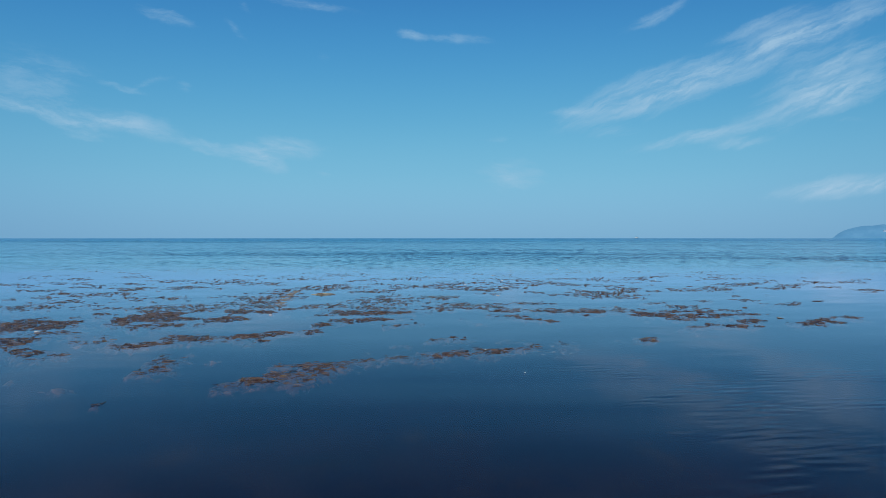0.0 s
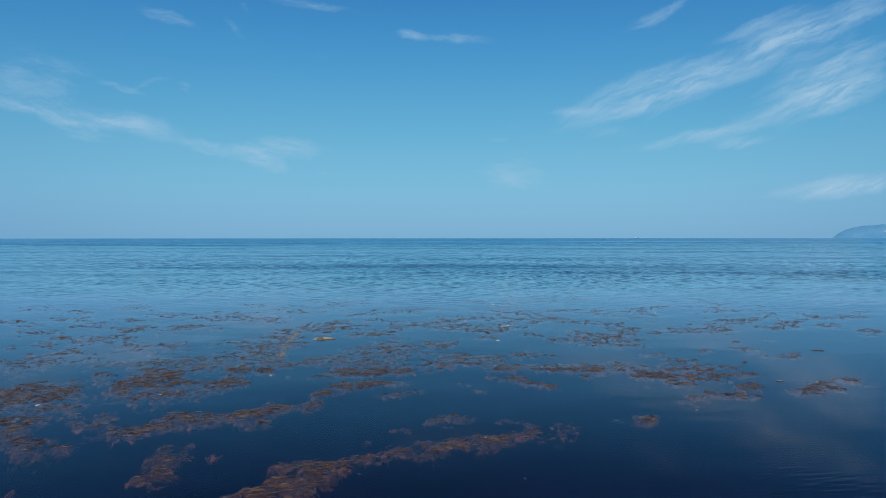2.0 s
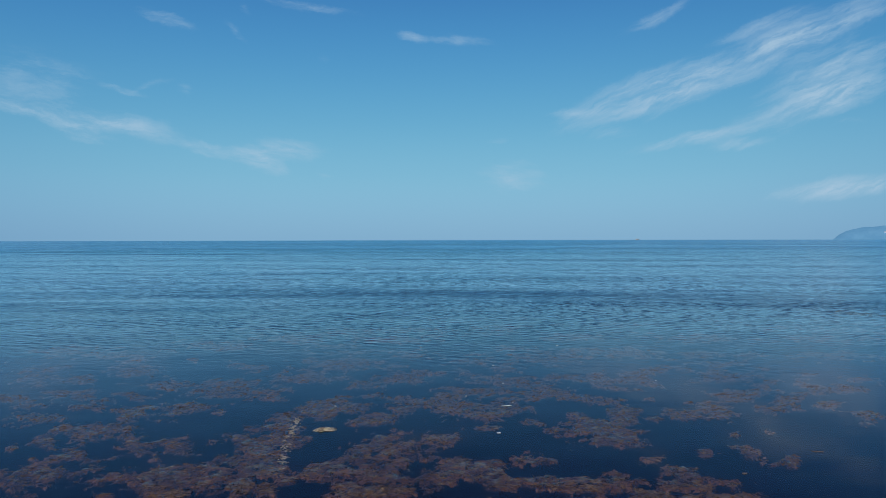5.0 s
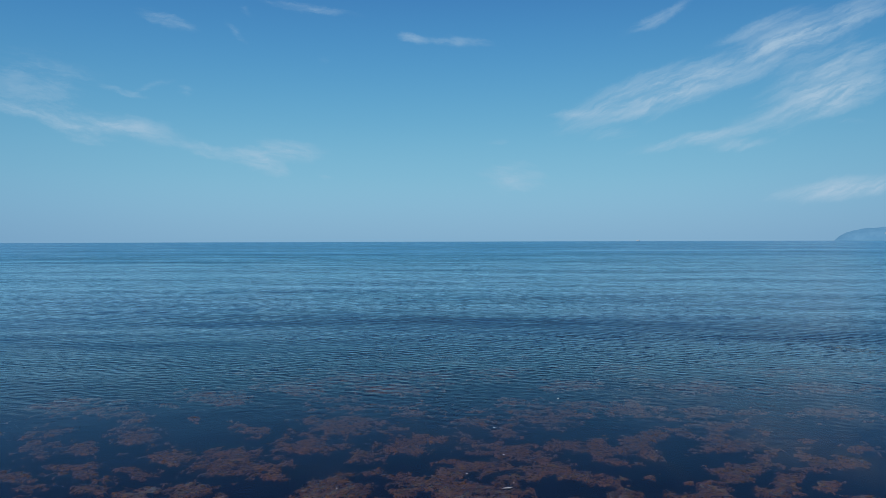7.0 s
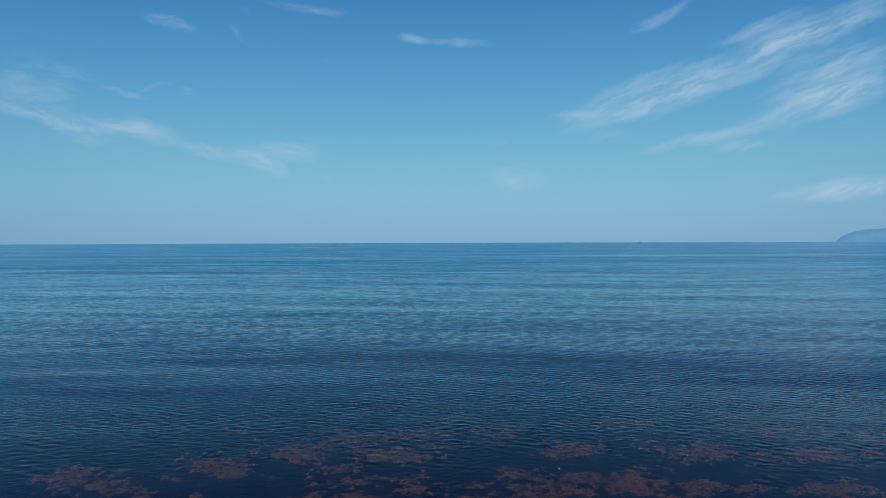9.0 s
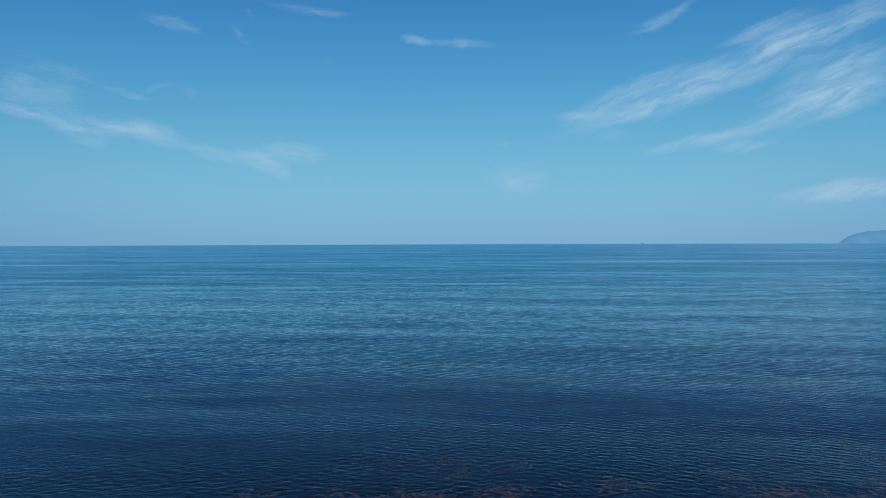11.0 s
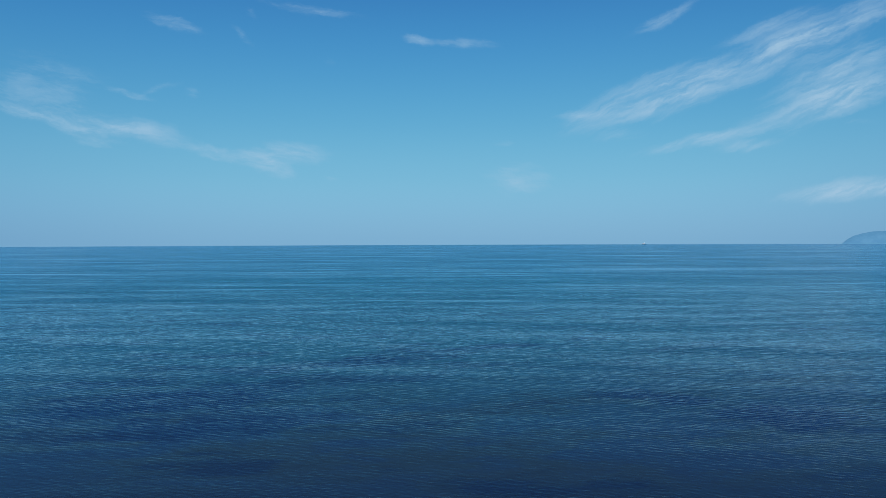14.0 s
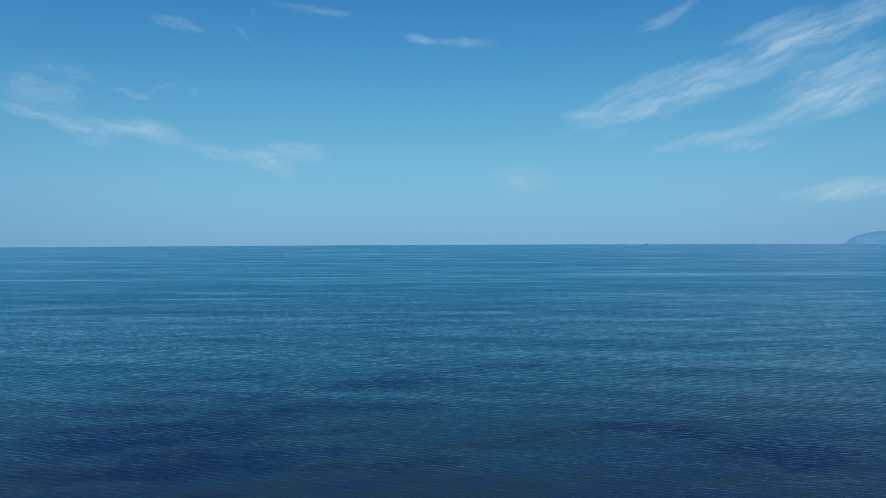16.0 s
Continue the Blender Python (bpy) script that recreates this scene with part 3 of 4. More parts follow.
def foam_streak():
    """Broken pale foam caught along the edge of the tall weed mat."""
    rng = random.Random(21)
    verts, faces = [], []
    for _ in range(1100):
        s = rng.random() ** 0.7
        x = -4.28 + 0.75 * (1 - s) + rng.gauss(0, 0.06) - 0.07 * math.sin(s * 5)
        y = 13.9 + 4.0 * s + rng.gauss(0, 0.1)
        if noise.noise(Vector((x * 5.5, y * 4.5, 2.0))) < 0.0:
            continue
        r = rng.uniform(0.006, 0.017)
        base = len(verts)
        for k in range(6):
            a = k * math.pi / 3 + rng.uniform(-0.3, 0.3)
            verts.append((x + r * 1.8 * math.cos(a), y + r * math.sin(a), 0.001))
        verts.append((x, y, 0.004 + r * 0.4))
        faces += [(base + k, base + (k + 1) % 6, base + 6) for k in range(6)]
    ob = mesh_object("foam", verts, faces, FOAM, True)
    return tagged(ob, "broken pale foam along the edge of a weed mat", "foam", kind="stuff")


foam_streak()


# ---- seaweed ----
mats = []


def seaweed_mat(x, y, rx, ry, turn, density):
    """Notes a drifting bed of weed: its middle, half length, half breadth, turn and closeness."""
    mats.append((x, y, rx, ry, radians(turn), density))


seaweed_mat(-2.15, 6.56, 0.38, 0.18, 45, 0.9)
seaweed_mat(-1.64, 6.99, 0.36, 0.23, 34, 0.95)
seaweed_mat(-3.15, 7.08, 0.32, 0.23, 50, 0.6)
seaweed_mat(-2.27, 6.25, 0.13, 0.18, 21, 0.7)
seaweed_mat(-1.88, 6.61, 0.35, 0.28, 27, 0.9)
seaweed_mat(-1.45, 7.18, 0.27, 0.15, 27, 0.95)
seaweed_mat(-4.63, 6.76, 0.12, 0.22, 0, 0.5)
seaweed_mat(-3.87, 6.29, 0.18, 0.1, 31, 0.35)
seaweed_mat(-3.63, 5.71, 0.25, 0.12, 52, 0.35)
seaweed_mat(-3.11, 5.67, 0.15, 0.13, 32, 0.35)
seaweed_mat(-1.57, 7.40, 0.32, 0.22, 12, 1)
seaweed_mat(-1.24, 7.51, 0.34, 0.20, 25, 1)
seaweed_mat(-2.85, 7.66, 0.26, 0.13, -89, 0.5)
seaweed_mat(-3.37, 7.66, 0.39, 0.25, -40, 0.7)
seaweed_mat(-1.00, 7.74, 0.34, 0.18, 39, 1)
seaweed_mat(-0.60, 7.98, 0.38, 0.24, 40, 1)
seaweed_mat(-0.10, 8.02, 0.34, 0.27, 37, 1)
seaweed_mat(-5.37, 8.03, 0.59, 0.31, -35, 0.95)
seaweed_mat(-3.62, 8.06, 0.20, 0.19, 68, 0.8)
seaweed_mat(-4.92, 8.13, 0.38, 0.21, -63, 0.9)
seaweed_mat(0.19, 8.22, 0.37, 0.23, 36, 1)
seaweed_mat(-3.30, 8.26, 0.17, 0.11, 9, 0.5)
seaweed_mat(-1.08, 8.32, 0.22, 0.17, 20, 0.45)
seaweed_mat(0.65, 8.47, 0.44, 0.38, 72, 1)
seaweed_mat(-4.40, 8.61, 0.31, 0.30, -6, 1)
seaweed_mat(-2.91, 8.65, 0.29, 0.17, -74, 0.5)
seaweed_mat(1.23, 8.75, 0.48, 0.38, 15, 1)
seaweed_mat(1.64, 8.87, 0.41, 0.27, 50, 1)
seaweed_mat(-0.67, 8.87, 0.25, 0.20, 36, 0.45)
seaweed_mat(-4.07, 9.07, 0.51, 0.33, 54, 1)
seaweed_mat(-2.69, 9.12, 0.27, 0.15, 63, 0.85)
seaweed_mat(-6.18, 9.13, 1.12, 0.48, -46, 0.95)
seaweed_mat(0.96, 9.24, 0.33, 0.23, 5, 0.75)
seaweed_mat(-0.12, 9.24, 0.29, 0.26, -3, 0.6)
seaweed_mat(-5.35, 9.25, 0.66, 0.39, -61, 0.95)
seaweed_mat(3.01, 9.29, 0.31, 0.22, 24, 0.65)
seaweed_mat(2.56, 9.31, 0.26, 0.18, 14, 0.45)
seaweed_mat(2.15, 9.37, 0.34, 0.23, 11, 0.5)
seaweed_mat(0.30, 9.42, 0.44, 0.26, -22, 0.65)
seaweed_mat(-3.72, 9.43, 0.41, 0.30, -60, 1)
seaweed_mat(-0.55, 9.50, 0.34, 0.19, -2, 0.4)
seaweed_mat(-3.05, 9.59, 0.50, 0.37, 37, 0.95)
seaweed_mat(-2.64, 9.99, 0.46, 0.31, 52, 0.95)
seaweed_mat(-4.73, 10.06, 0.48, 0.34, -7, 0.8)
seaweed_mat(4.14, 10.22, 0.43, 0.33, -87, 0.5)
seaweed_mat(4.11, 10.52, 0.26, 0.17, 22, 0.7)
seaweed_mat(5.34, 10.70, 0.18, 0.11, 38, 0.8)
seaweed_mat(-6.88, 10.74, 1.49, 0.78, -38, 0.95)
seaweed_mat(5.00, 10.80, 0.31, 0.24, -32, 0.85)
seaweed_mat(-0.83, 10.89, 0.42, 0.23, 33, 0.5)
seaweed_mat(-2.10, 10.90, 0.41, 0.18, 69, 0.5)
seaweed_mat(-4.90, 11.04, 0.81, 0.67, 15, 1)
seaweed_mat(-5.63, 11.09, 0.62, 0.33, -49, 1)
seaweed_mat(0.60, 11.14, 0.26, 0.17, 23, 0.6)
seaweed_mat(-0.40, 11.15, 0.25, 0.16, -2, 0.5)
seaweed_mat(6.42, 11.25, 0.45, 0.14, 12, 0.6)
seaweed_mat(5.58, 11.39, 0.36, 0.23, 31, 0.45)
seaweed_mat(7.67, 11.46, 0.30, 0.15, 38, 0.5)
seaweed_mat(3.72, 11.48, 0.16, 0.11, 49, 0.6)
seaweed_mat(1.77, 11.54, 0.41, 0.23, -15, 0.8)
seaweed_mat(6.97, 11.58, 0.76, 0.25, 41, 0.9)
seaweed_mat(4.35, 11.67, 0.40, 0.27, -37, 0.7)
seaweed_mat(0.48, 11.69, 0.30, 0.28, 25, 0.4)
seaweed_mat(-1.31, 11.70, 0.54, 0.29, 12, 1)
seaweed_mat(1.54, 11.83, 0.35, 0.24, -46, 0.7)
seaweed_mat(-4.04, 11.85, 0.45, 0.29, 66, 0.9)
seaweed_mat(-5.17, 12.00, 1.06, 0.69, -38, 1)
seaweed_mat(5.02, 12.02, 0.36, 0.24, 27, 0.7)
seaweed_mat(7.77, 12.10, 0.43, 0.21, 44, 0.6)
seaweed_mat(1.37, 12.13, 0.35, 0.31, 52, 0.7)
seaweed_mat(2.79, 12.19, 0.23, 0.17, 62, 0.6)
seaweed_mat(5.35, 12.27, 0.31, 0.20, 24, 0.8)
seaweed_mat(4.74, 12.27, 0.36, 0.23, 21, 0.95)
seaweed_mat(4.30, 12.27, 0.62, 0.30, -26, 1)
seaweed_mat(-2.37, 12.30, 0.29, 0.16, -5, 0.7)
seaweed_mat(7.96, 12.48, 0.18, 0.10, 35, 0.8)
seaweed_mat(6.00, 12.49, 0.43, 0.24, 15, 0.85)
seaweed_mat(-1.64, 12.62, 0.90, 0.27, 12, 1)
seaweed_mat(-3.64, 12.70, 0.27, 0.20, -44, 0.85)
seaweed_mat(2.76, 13.05, 0.31, 0.24, 22, 0.9)
seaweed_mat(6.12, 13.11, 0.35, 0.21, 44, 0.85)
seaweed_mat(2.71, 13.12, 0.50, 0.29, 5, 1)
seaweed_mat(1.24, 13.13, 0.30, 0.28, 37, 1)
seaweed_mat(-4.28, 13.15, 0.45, 0.31, -49, 0.95)
seaweed_mat(3.50, 13.19, 0.54, 0.36, 63, 1)
seaweed_mat(1.84, 13.20, 0.55, 0.33, 4, 1)
seaweed_mat(5.00, 13.26, 0.63, 0.44, 37, 0.85)
seaweed_mat(8.11, 13.28, 0.37, 0.19, 45, 0.6)
seaweed_mat(-6.05, 13.35, 1.32, 0.81, -21, 1)
seaweed_mat(-0.42, 13.43, 0.42, 0.30, -2, 1)
seaweed_mat(8.88, 13.46, 0.25, 0.13, 40, 0.5)
seaweed_mat(-2.89, 13.71, 0.42, 0.36, 24, 0.75)
seaweed_mat(-9.06, 13.74, 0.74, 0.56, -23, 0.75)
seaweed_mat(5.11, 13.87, 0.32, 0.22, 48, 0.9)
seaweed_mat(-1.18, 13.90, 0.85, 0.56, -81, 1)
seaweed_mat(0.44, 13.98, 0.62, 0.46, 61, 1)
seaweed_mat(-3.85, 14.08, 0.96, 0.53, -68, 1)
seaweed_mat(0.89, 14.10, 0.67, 0.50, 82, 1)
seaweed_mat(-2.08, 14.11, 0.90, 0.78, 38, 1)
seaweed_mat(7.88, 14.40, 0.42, 0.21, 49, 0.9)
seaweed_mat(1.82, 14.43, 0.52, 0.39, 8, 0.7)
seaweed_mat(4.82, 14.50, 0.34, 0.23, 53, 0.8)
seaweed_mat(-8.77, 14.71, 1.54, 0.65, 11, 0.6)
seaweed_mat(7.31, 14.94, 0.60, 0.34, -86, 0.7)
seaweed_mat(6.17, 14.95, 0.33, 0.21, 48, 0.55)
seaweed_mat(2.08, 15.11, 0.28, 0.23, 20, 0.6)
seaweed_mat(-1.59, 15.48, 1.13, 0.79, 59, 1)
seaweed_mat(-10.68, 15.53, 0.58, 0.17, -59, 0.6)
seaweed_mat(-0.27, 15.57, 0.91, 0.67, -87, 1)
seaweed_mat(6.71, 15.73, 0.24, 0.14, 54, 0.6)
seaweed_mat(-4.44, 15.75, 1.43, 0.69, -78, 1)
seaweed_mat(-7.70, 15.76, 1.37, 0.77, -48, 0.65)
seaweed_mat(5.05, 15.85, 0.56, 0.32, 64, 0.5)
seaweed_mat(-2.79, 16.00, 0.43, 0.35, -31, 0.45)
seaweed_mat(-10.21, 16.04, 0.69, 0.27, -35, 0.75)
seaweed_mat(8.47, 16.43, 0.39, 0.15, 57, 0.65)
seaweed_mat(7.59, 16.43, 0.26, 0.13, 56, 0.8)
seaweed_mat(4.30, 16.51, 0.81, 0.61, 52, 0.95)
seaweed_mat(3.36, 16.63, 0.53, 0.29, 4, 0.85)
seaweed_mat(-9.54, 16.76, 1.95, 0.98, -14, 0.5)
seaweed_mat(1.33, 16.93, 0.30, 0.23, 80, 0.5)
seaweed_mat(1.28, 16.95, 0.31, 0.23, 5, 0.8)
seaweed_mat(4.27, 17.28, 0.62, 0.49, 45, 0.85)
seaweed_mat(-10.39, 17.31, 0.41, 0.21, -41, 0.75)
seaweed_mat(11.72, 17.32, 0.45, 0.24, 22, 0.7)
seaweed_mat(-4.42, 17.34, 0.92, 0.45, -71, 0.9)
seaweed_mat(4.28, 17.40, 0.76, 0.59, 30, 1)
seaweed_mat(4.96, 17.60, 0.57, 0.37, 62, 0.9)
seaweed_mat(2.20, 17.61, 0.42, 0.23, -33, 0.9)
seaweed_mat(5.95, 17.71, 0.29, 0.21, 43, 0.8)
seaweed_mat(-8.26, 17.83, 0.59, 0.27, 11, 0.9)
seaweed_mat(-1.85, 17.84, 0.58, 0.46, -10, 0.95)
seaweed_mat(-11.64, 18.10, 0.82, 0.45, -30, 0.8)
seaweed_mat(12.12, 18.41, 0.43, 0.41, 48, 0.8)
seaweed_mat(8.01, 18.43, 0.66, 0.36, 55, 1)
seaweed_mat(-3.58, 18.50, 0.55, 0.45, -41, 1)
seaweed_mat(-6.58, 18.51, 0.45, 0.29, -20, 0.5)
seaweed_mat(-9.25, 18.53, 0.69, 0.42, -29, 0.8)
seaweed_mat(1.58, 18.60, 0.78, 0.66, 74, 1)
seaweed_mat(7.42, 18.62, 0.72, 0.49, 38, 1)
seaweed_mat(6.85, 18.66, 0.40, 0.23, 59, 0.8)
seaweed_mat(5.10, 18.67, 0.53, 0.39, 22, 1)
seaweed_mat(0.75, 18.93, 1.02, 0.80, 3, 1)
seaweed_mat(-8.79, 18.99, 0.65, 0.41, -39, 0.85)
seaweed_mat(-3.35, 19.05, 0.87, 0.72, -50, 1)
seaweed_mat(-7.98, 19.08, 0.76, 0.49, -41, 1)
seaweed_mat(-1.12, 19.09, 0.66, 0.42, 79, 1)
seaweed_mat(-10.98, 19.24, 0.69, 0.38, -21, 0.8)
seaweed_mat(-12.37, 19.25, 0.65, 0.35, -29, 0.55)
seaweed_mat(11.61, 19.35, 0.63, 0.36, 29, 0.9)
seaweed_mat(10.49, 19.36, 1.33, 0.39, 46, 1)
seaweed_mat(7.56, 19.62, 0.28, 0.16, 58, 0.7)
seaweed_mat(-3.99, 19.69, 0.43, 0.33, -58, 0.9)
seaweed_mat(5.25, 19.89, 0.52, 0.43, -14, 0.95)
seaweed_mat(-13.69, 19.91, 0.75, 0.34, -43, 0.85)
seaweed_mat(-0.82, 19.93, 1.02, 0.74, 67, 0.95)
seaweed_mat(-10.87, 19.99, 0.50, 0.28, -20, 0.7)
seaweed_mat(2.05, 20.02, 0.72, 0.42, 2, 0.8)
seaweed_mat(9.19, 20.13, 0.63, 0.38, 47, 1)
seaweed_mat(6.58, 20.15, 0.38, 0.28, 39, 0.7)
seaweed_mat(4.42, 20.16, 0.38, 0.30, 26, 0.8)
seaweed_mat(2.70, 20.17, 0.54, 0.32, 3, 0.7)
seaweed_mat(0.08, 20.19, 1.09, 1.07, -5, 1)
seaweed_mat(-5.37, 20.22, 0.59, 0.45, -29, 0.7)
seaweed_mat(11.32, 20.23, 1.09, 0.28, 35, 0.9)
seaweed_mat(-9.87, 20.53, 0.62, 0.38, -40, 0.8)
seaweed_mat(-12.09, 20.54, 0.89, 0.41, -11, 0.8)
seaweed_mat(-2.51, 20.59, 0.74, 0.39, -3, 0.7)
seaweed_mat(3.98, 20.71, 0.59, 0.48, 28, 0.9)
seaweed_mat(-10.47, 20.95, 0.79, 0.36, -9, 0.85)
seaweed_mat(-12.73, 21.20, 0.84, 0.44, -17, 0.85)
seaweed_mat(13.02, 21.23, 1.11, 0.41, 23, 0.9)
seaweed_mat(10.37, 21.25, 1.21, 0.46, 31, 0.95)
seaweed_mat(3.52, 21.30, 0.92, 0.78, 37, 1)
seaweed_mat(0.85, 21.31, 1.15, 0.60, 0, 0.9)
seaweed_mat(-6.43, 21.36, 0.71, 0.44, -61, 0.8)
seaweed_mat(13.89, 21.41, 0.81, 0.45, 27, 0.7)
seaweed_mat(-7.36, 21.55, 1.05, 0.73, -24, 0.95)
seaweed_mat(5.89, 21.58, 0.69, 0.49, -38, 0.9)
seaweed_mat(-7.15, 21.81, 1.33, 0.94, -26, 1)
seaweed_mat(-9.09, 22.00, 0.57, 0.31, -56, 0.9)
seaweed_mat(15.08, 22.02, 0.66, 0.30, 44, 0.6)
seaweed_mat(7.41, 22.07, 0.42, 0.27, 57, 0.7)
seaweed_mat(2.08, 22.24, 0.94, 0.86, 48, 0.95)
seaweed_mat(-9.71, 22.25, 1.10, 0.68, -21, 0.8)
seaweed_mat(-7.12, 22.30, 0.57, 0.37, -58, 0.9)
seaweed_mat(-9.53, 22.32, 0.80, 0.52, -27, 0.65)
seaweed_mat(-2.64, 22.42, 0.99, 0.60, -79, 0.75)
seaweed_mat(8.94, 22.45, 0.84, 0.50, 14, 0.6)
seaweed_mat(12.68, 22.49, 0.78, 0.26, 57, 0.8)
seaweed_mat(11.78, 22.50, 0.72, 0.44, 31, 0.6)
seaweed_mat(15.01, 22.81, 0.92, 0.48, 19, 0.8)
seaweed_mat(5.63, 22.88, 0.78, 0.71, 88, 0.9)
seaweed_mat(-1.35, 22.93, 1.24, 0.62, -2, 0.7)
seaweed_mat(-1.97, 22.94, 0.57, 0.50, -62, 0.75)
seaweed_mat(6.92, 23.08, 0.80, 0.58, 25, 1)
seaweed_mat(-5.31, 23.17, 0.81, 0.65, 4, 0.8)
seaweed_mat(10.27, 23.19, 1.18, 0.61, 10, 0.8)
seaweed_mat(1.55, 23.26, 0.84, 0.71, 8, 0.8)
seaweed_mat(-13.26, 23.27, 1.09, 0.63, -36, 0.7)
seaweed_mat(-11.72, 23.29, 0.69, 0.39, -18, 0.7)
seaweed_mat(-5.86, 23.46, 0.70, 0.54, -34, 0.75)
seaweed_mat(3.88, 23.46, 1.06, 0.64, 5, 0.7)
seaweed_mat(13.56, 23.67, 0.59, 0.33, 19, 0.7)
seaweed_mat(6.85, 23.95, 0.57, 0.40, 57, 0.7)
seaweed_mat(5.78, 23.96, 0.56, 0.43, 22, 0.6)
seaweed_mat(-0.34, 24.01, 1.35, 0.65, 21, 0.7)
seaweed_mat(-6.16, 24.05, 0.57, 0.43, -24, 0.6)
seaweed_mat(-15.37, 24.06, 2.36, 1.03, -48, 0.7)
seaweed_mat(-5.12, 24.25, 1.30, 1.05, -35, 0.85)
seaweed_mat(11.85, 24.29, 0.72, 0.37, 53, 0.7)
seaweed_mat(10.11, 24.31, 1.05, 0.70, 38, 0.7)
seaweed_mat(-15.42, 24.35, 1.52, 0.76, -42, 0.65)
seaweed_mat(-7.47, 24.45, 0.53, 0.39, -46, 0.5)
seaweed_mat(8.21, 24.48, 0.93, 0.51, 63, 1)
seaweed_mat(-12.42, 24.48, 1.12, 0.68, -37, 0.8)
seaweed_mat(-12.15, 24.55, 1.93, 0.77, -58, 0.85)
seaweed_mat(-4.35, 24.82, 1.36, 0.95, 32, 0.6)
seaweed_mat(2.12, 25.01, 1.03, 0.64, -46, 0.8)
seaweed_mat(-7.63, 25.05, 0.97, 0.69, -24, 0.65)
seaweed_mat(9.32, 25.11, 0.74, 0.44, 56, 0.9)
seaweed_mat(11.26, 25.95, 1.49, 0.96, 43, 0.7)
seaweed_mat(-3.64, 26.00, 1.65, 1.31, -66, 0.85)
seaweed_mat(1.50, 26.04, 1.26, 0.90, -38, 0.8)
seaweed_mat(-3.17, 26.08, 1.41, 0.97, 21, 0.65)
seaweed_mat(-8.68, 26.12, 0.72, 0.51, -45, 0.55)
seaweed_mat(-5.37, 26.55, 1.04, 0.84, -38, 0.5)
seaweed_mat(-13.26, 26.62, 1.02, 0.59, -45, 0.55)
seaweed_mat(-10.62, 26.87, 0.61, 0.18, -66, 0.6)
seaweed_mat(9.50, 26.88, 0.75, 0.46, 12, 0.7)
seaweed_mat(15.63, 27.31, 1.33, 0.49, 19, 0.65)
seaweed_mat(4.65, 27.41, 1.60, 1.36, 43, 0.95)
seaweed_mat(17.18, 27.54, 2.13, 1.06, 14, 0.75)
seaweed_mat(13.39, 27.55, 1.04, 0.54, 11, 0.8)
seaweed_mat(-15.48, 27.60, 0.89, 0.49, -42, 0.6)
seaweed_mat(-1.67, 27.62, 1.24, 0.70, -2, 0.75)
seaweed_mat(-14.12, 27.68, 1.32, 0.66, -12, 0.75)
seaweed_mat(16.73, 27.78, 1.56, 0.67, 8, 0.85)
seaweed_mat(17.28, 27.80, 1.09, 0.56, 15, 0.7)
seaweed_mat(11.33, 27.94, 1.32, 0.80, 15, 0.85)
seaweed_mat(-1.14, 27.97, 1.01, 0.82, -6, 0.6)
seaweed_mat(8.62, 28.08, 1.33, 0.93, 20, 0.9)
seaweed_mat(1.38, 28.25, 0.89, 0.63, 2, 0.5)
seaweed_mat(-3.80, 28.68, 2.07, 0.89, -2, 0.8)
seaweed_mat(8.86, 28.71, 1.36, 1.01, 43, 0.95)
seaweed_mat(6.80, 28.73, 1.01, 0.62, 69, 0.7)
seaweed_mat(-16.47, 28.75, 1.09, 0.63, -28, 0.8)
seaweed_mat(-2.47, 28.82, 1.56, 0.97, 16, 0.55)
seaweed_mat(-16.46, 28.92, 1.31, 0.72, -20, 0.75)
seaweed_mat(6.08, 28.96, 1.08, 0.84, 21, 0.8)
seaweed_mat(4.53, 28.97, 1.06, 0.86, 17, 0.8)
seaweed_mat(-12.73, 29.08, 1.10, 0.60, -12, 0.65)
seaweed_mat(-16.89, 29.18, 1.30, 0.71, -41, 0.65)
seaweed_mat(3.03, 29.55, 0.71, 0.64, 54, 0.7)
seaweed_mat(-4.93, 29.63, 0.83, 0.66, -22, 0.5)
seaweed_mat(-10.49, 30.16, 1.76, 1.19, -22, 0.7)
seaweed_mat(-5.09, 30.28, 1.65, 0.98, -6, 0.65)
seaweed_mat(-10.59, 30.88, 1.62, 1.14, -37, 0.6)
seaweed_mat(17.24, 32.01, 1.79, 0.84, 9, 0.75)
seaweed_mat(16.81, 32.15, 1.78, 0.79, 7, 0.65)
seaweed_mat(17.39, 32.24, 1.65, 0.75, 8, 0.7)
seaweed_mat(13.15, 32.45, 1.48, 0.68, 6, 0.45)
seaweed_mat(6.03, 33.21, 1.79, 0.73, 2, 0.55)
seaweed_mat(6.71, 33.39, 1.22, 0.86, 11, 0.4)
seaweed_mat(-0.22, 33.43, 1.80, 0.74, -1, 0.5)
seaweed_mat(-6.78, 33.54, 0.94, 0.71, -19, 0.4)
seaweed_mat(-6.89, 33.76, 1.83, 0.84, -4, 0.55)
seaweed_mat(2.89, 34.18, 1.53, 0.92, 2, 0.35)
seaweed_mat(-6.67, 34.24, 1.25, 0.75, -7, 0.6)
seaweed_mat(9.69, 34.61, 1.87, 0.79, 3, 0.45)
seaweed_mat(-10.56, 35.12, 1.12, 0.82, -43, 0.4)
seaweed_mat(24.44, 35.51, 3.64, 0.78, 54, 0.75)
seaweed_mat(24.59, 36.06, 3.93, 0.66, 55, 0.7)
seaweed_mat(-6.10, 36.29, 2.62, 1.41, -5, 0.55)
seaweed_mat(-11.32, 36.33, 1.99, 0.97, -6, 0.5)
seaweed_mat(20.01, 36.42, 1.72, 1.03, 28, 0.55)
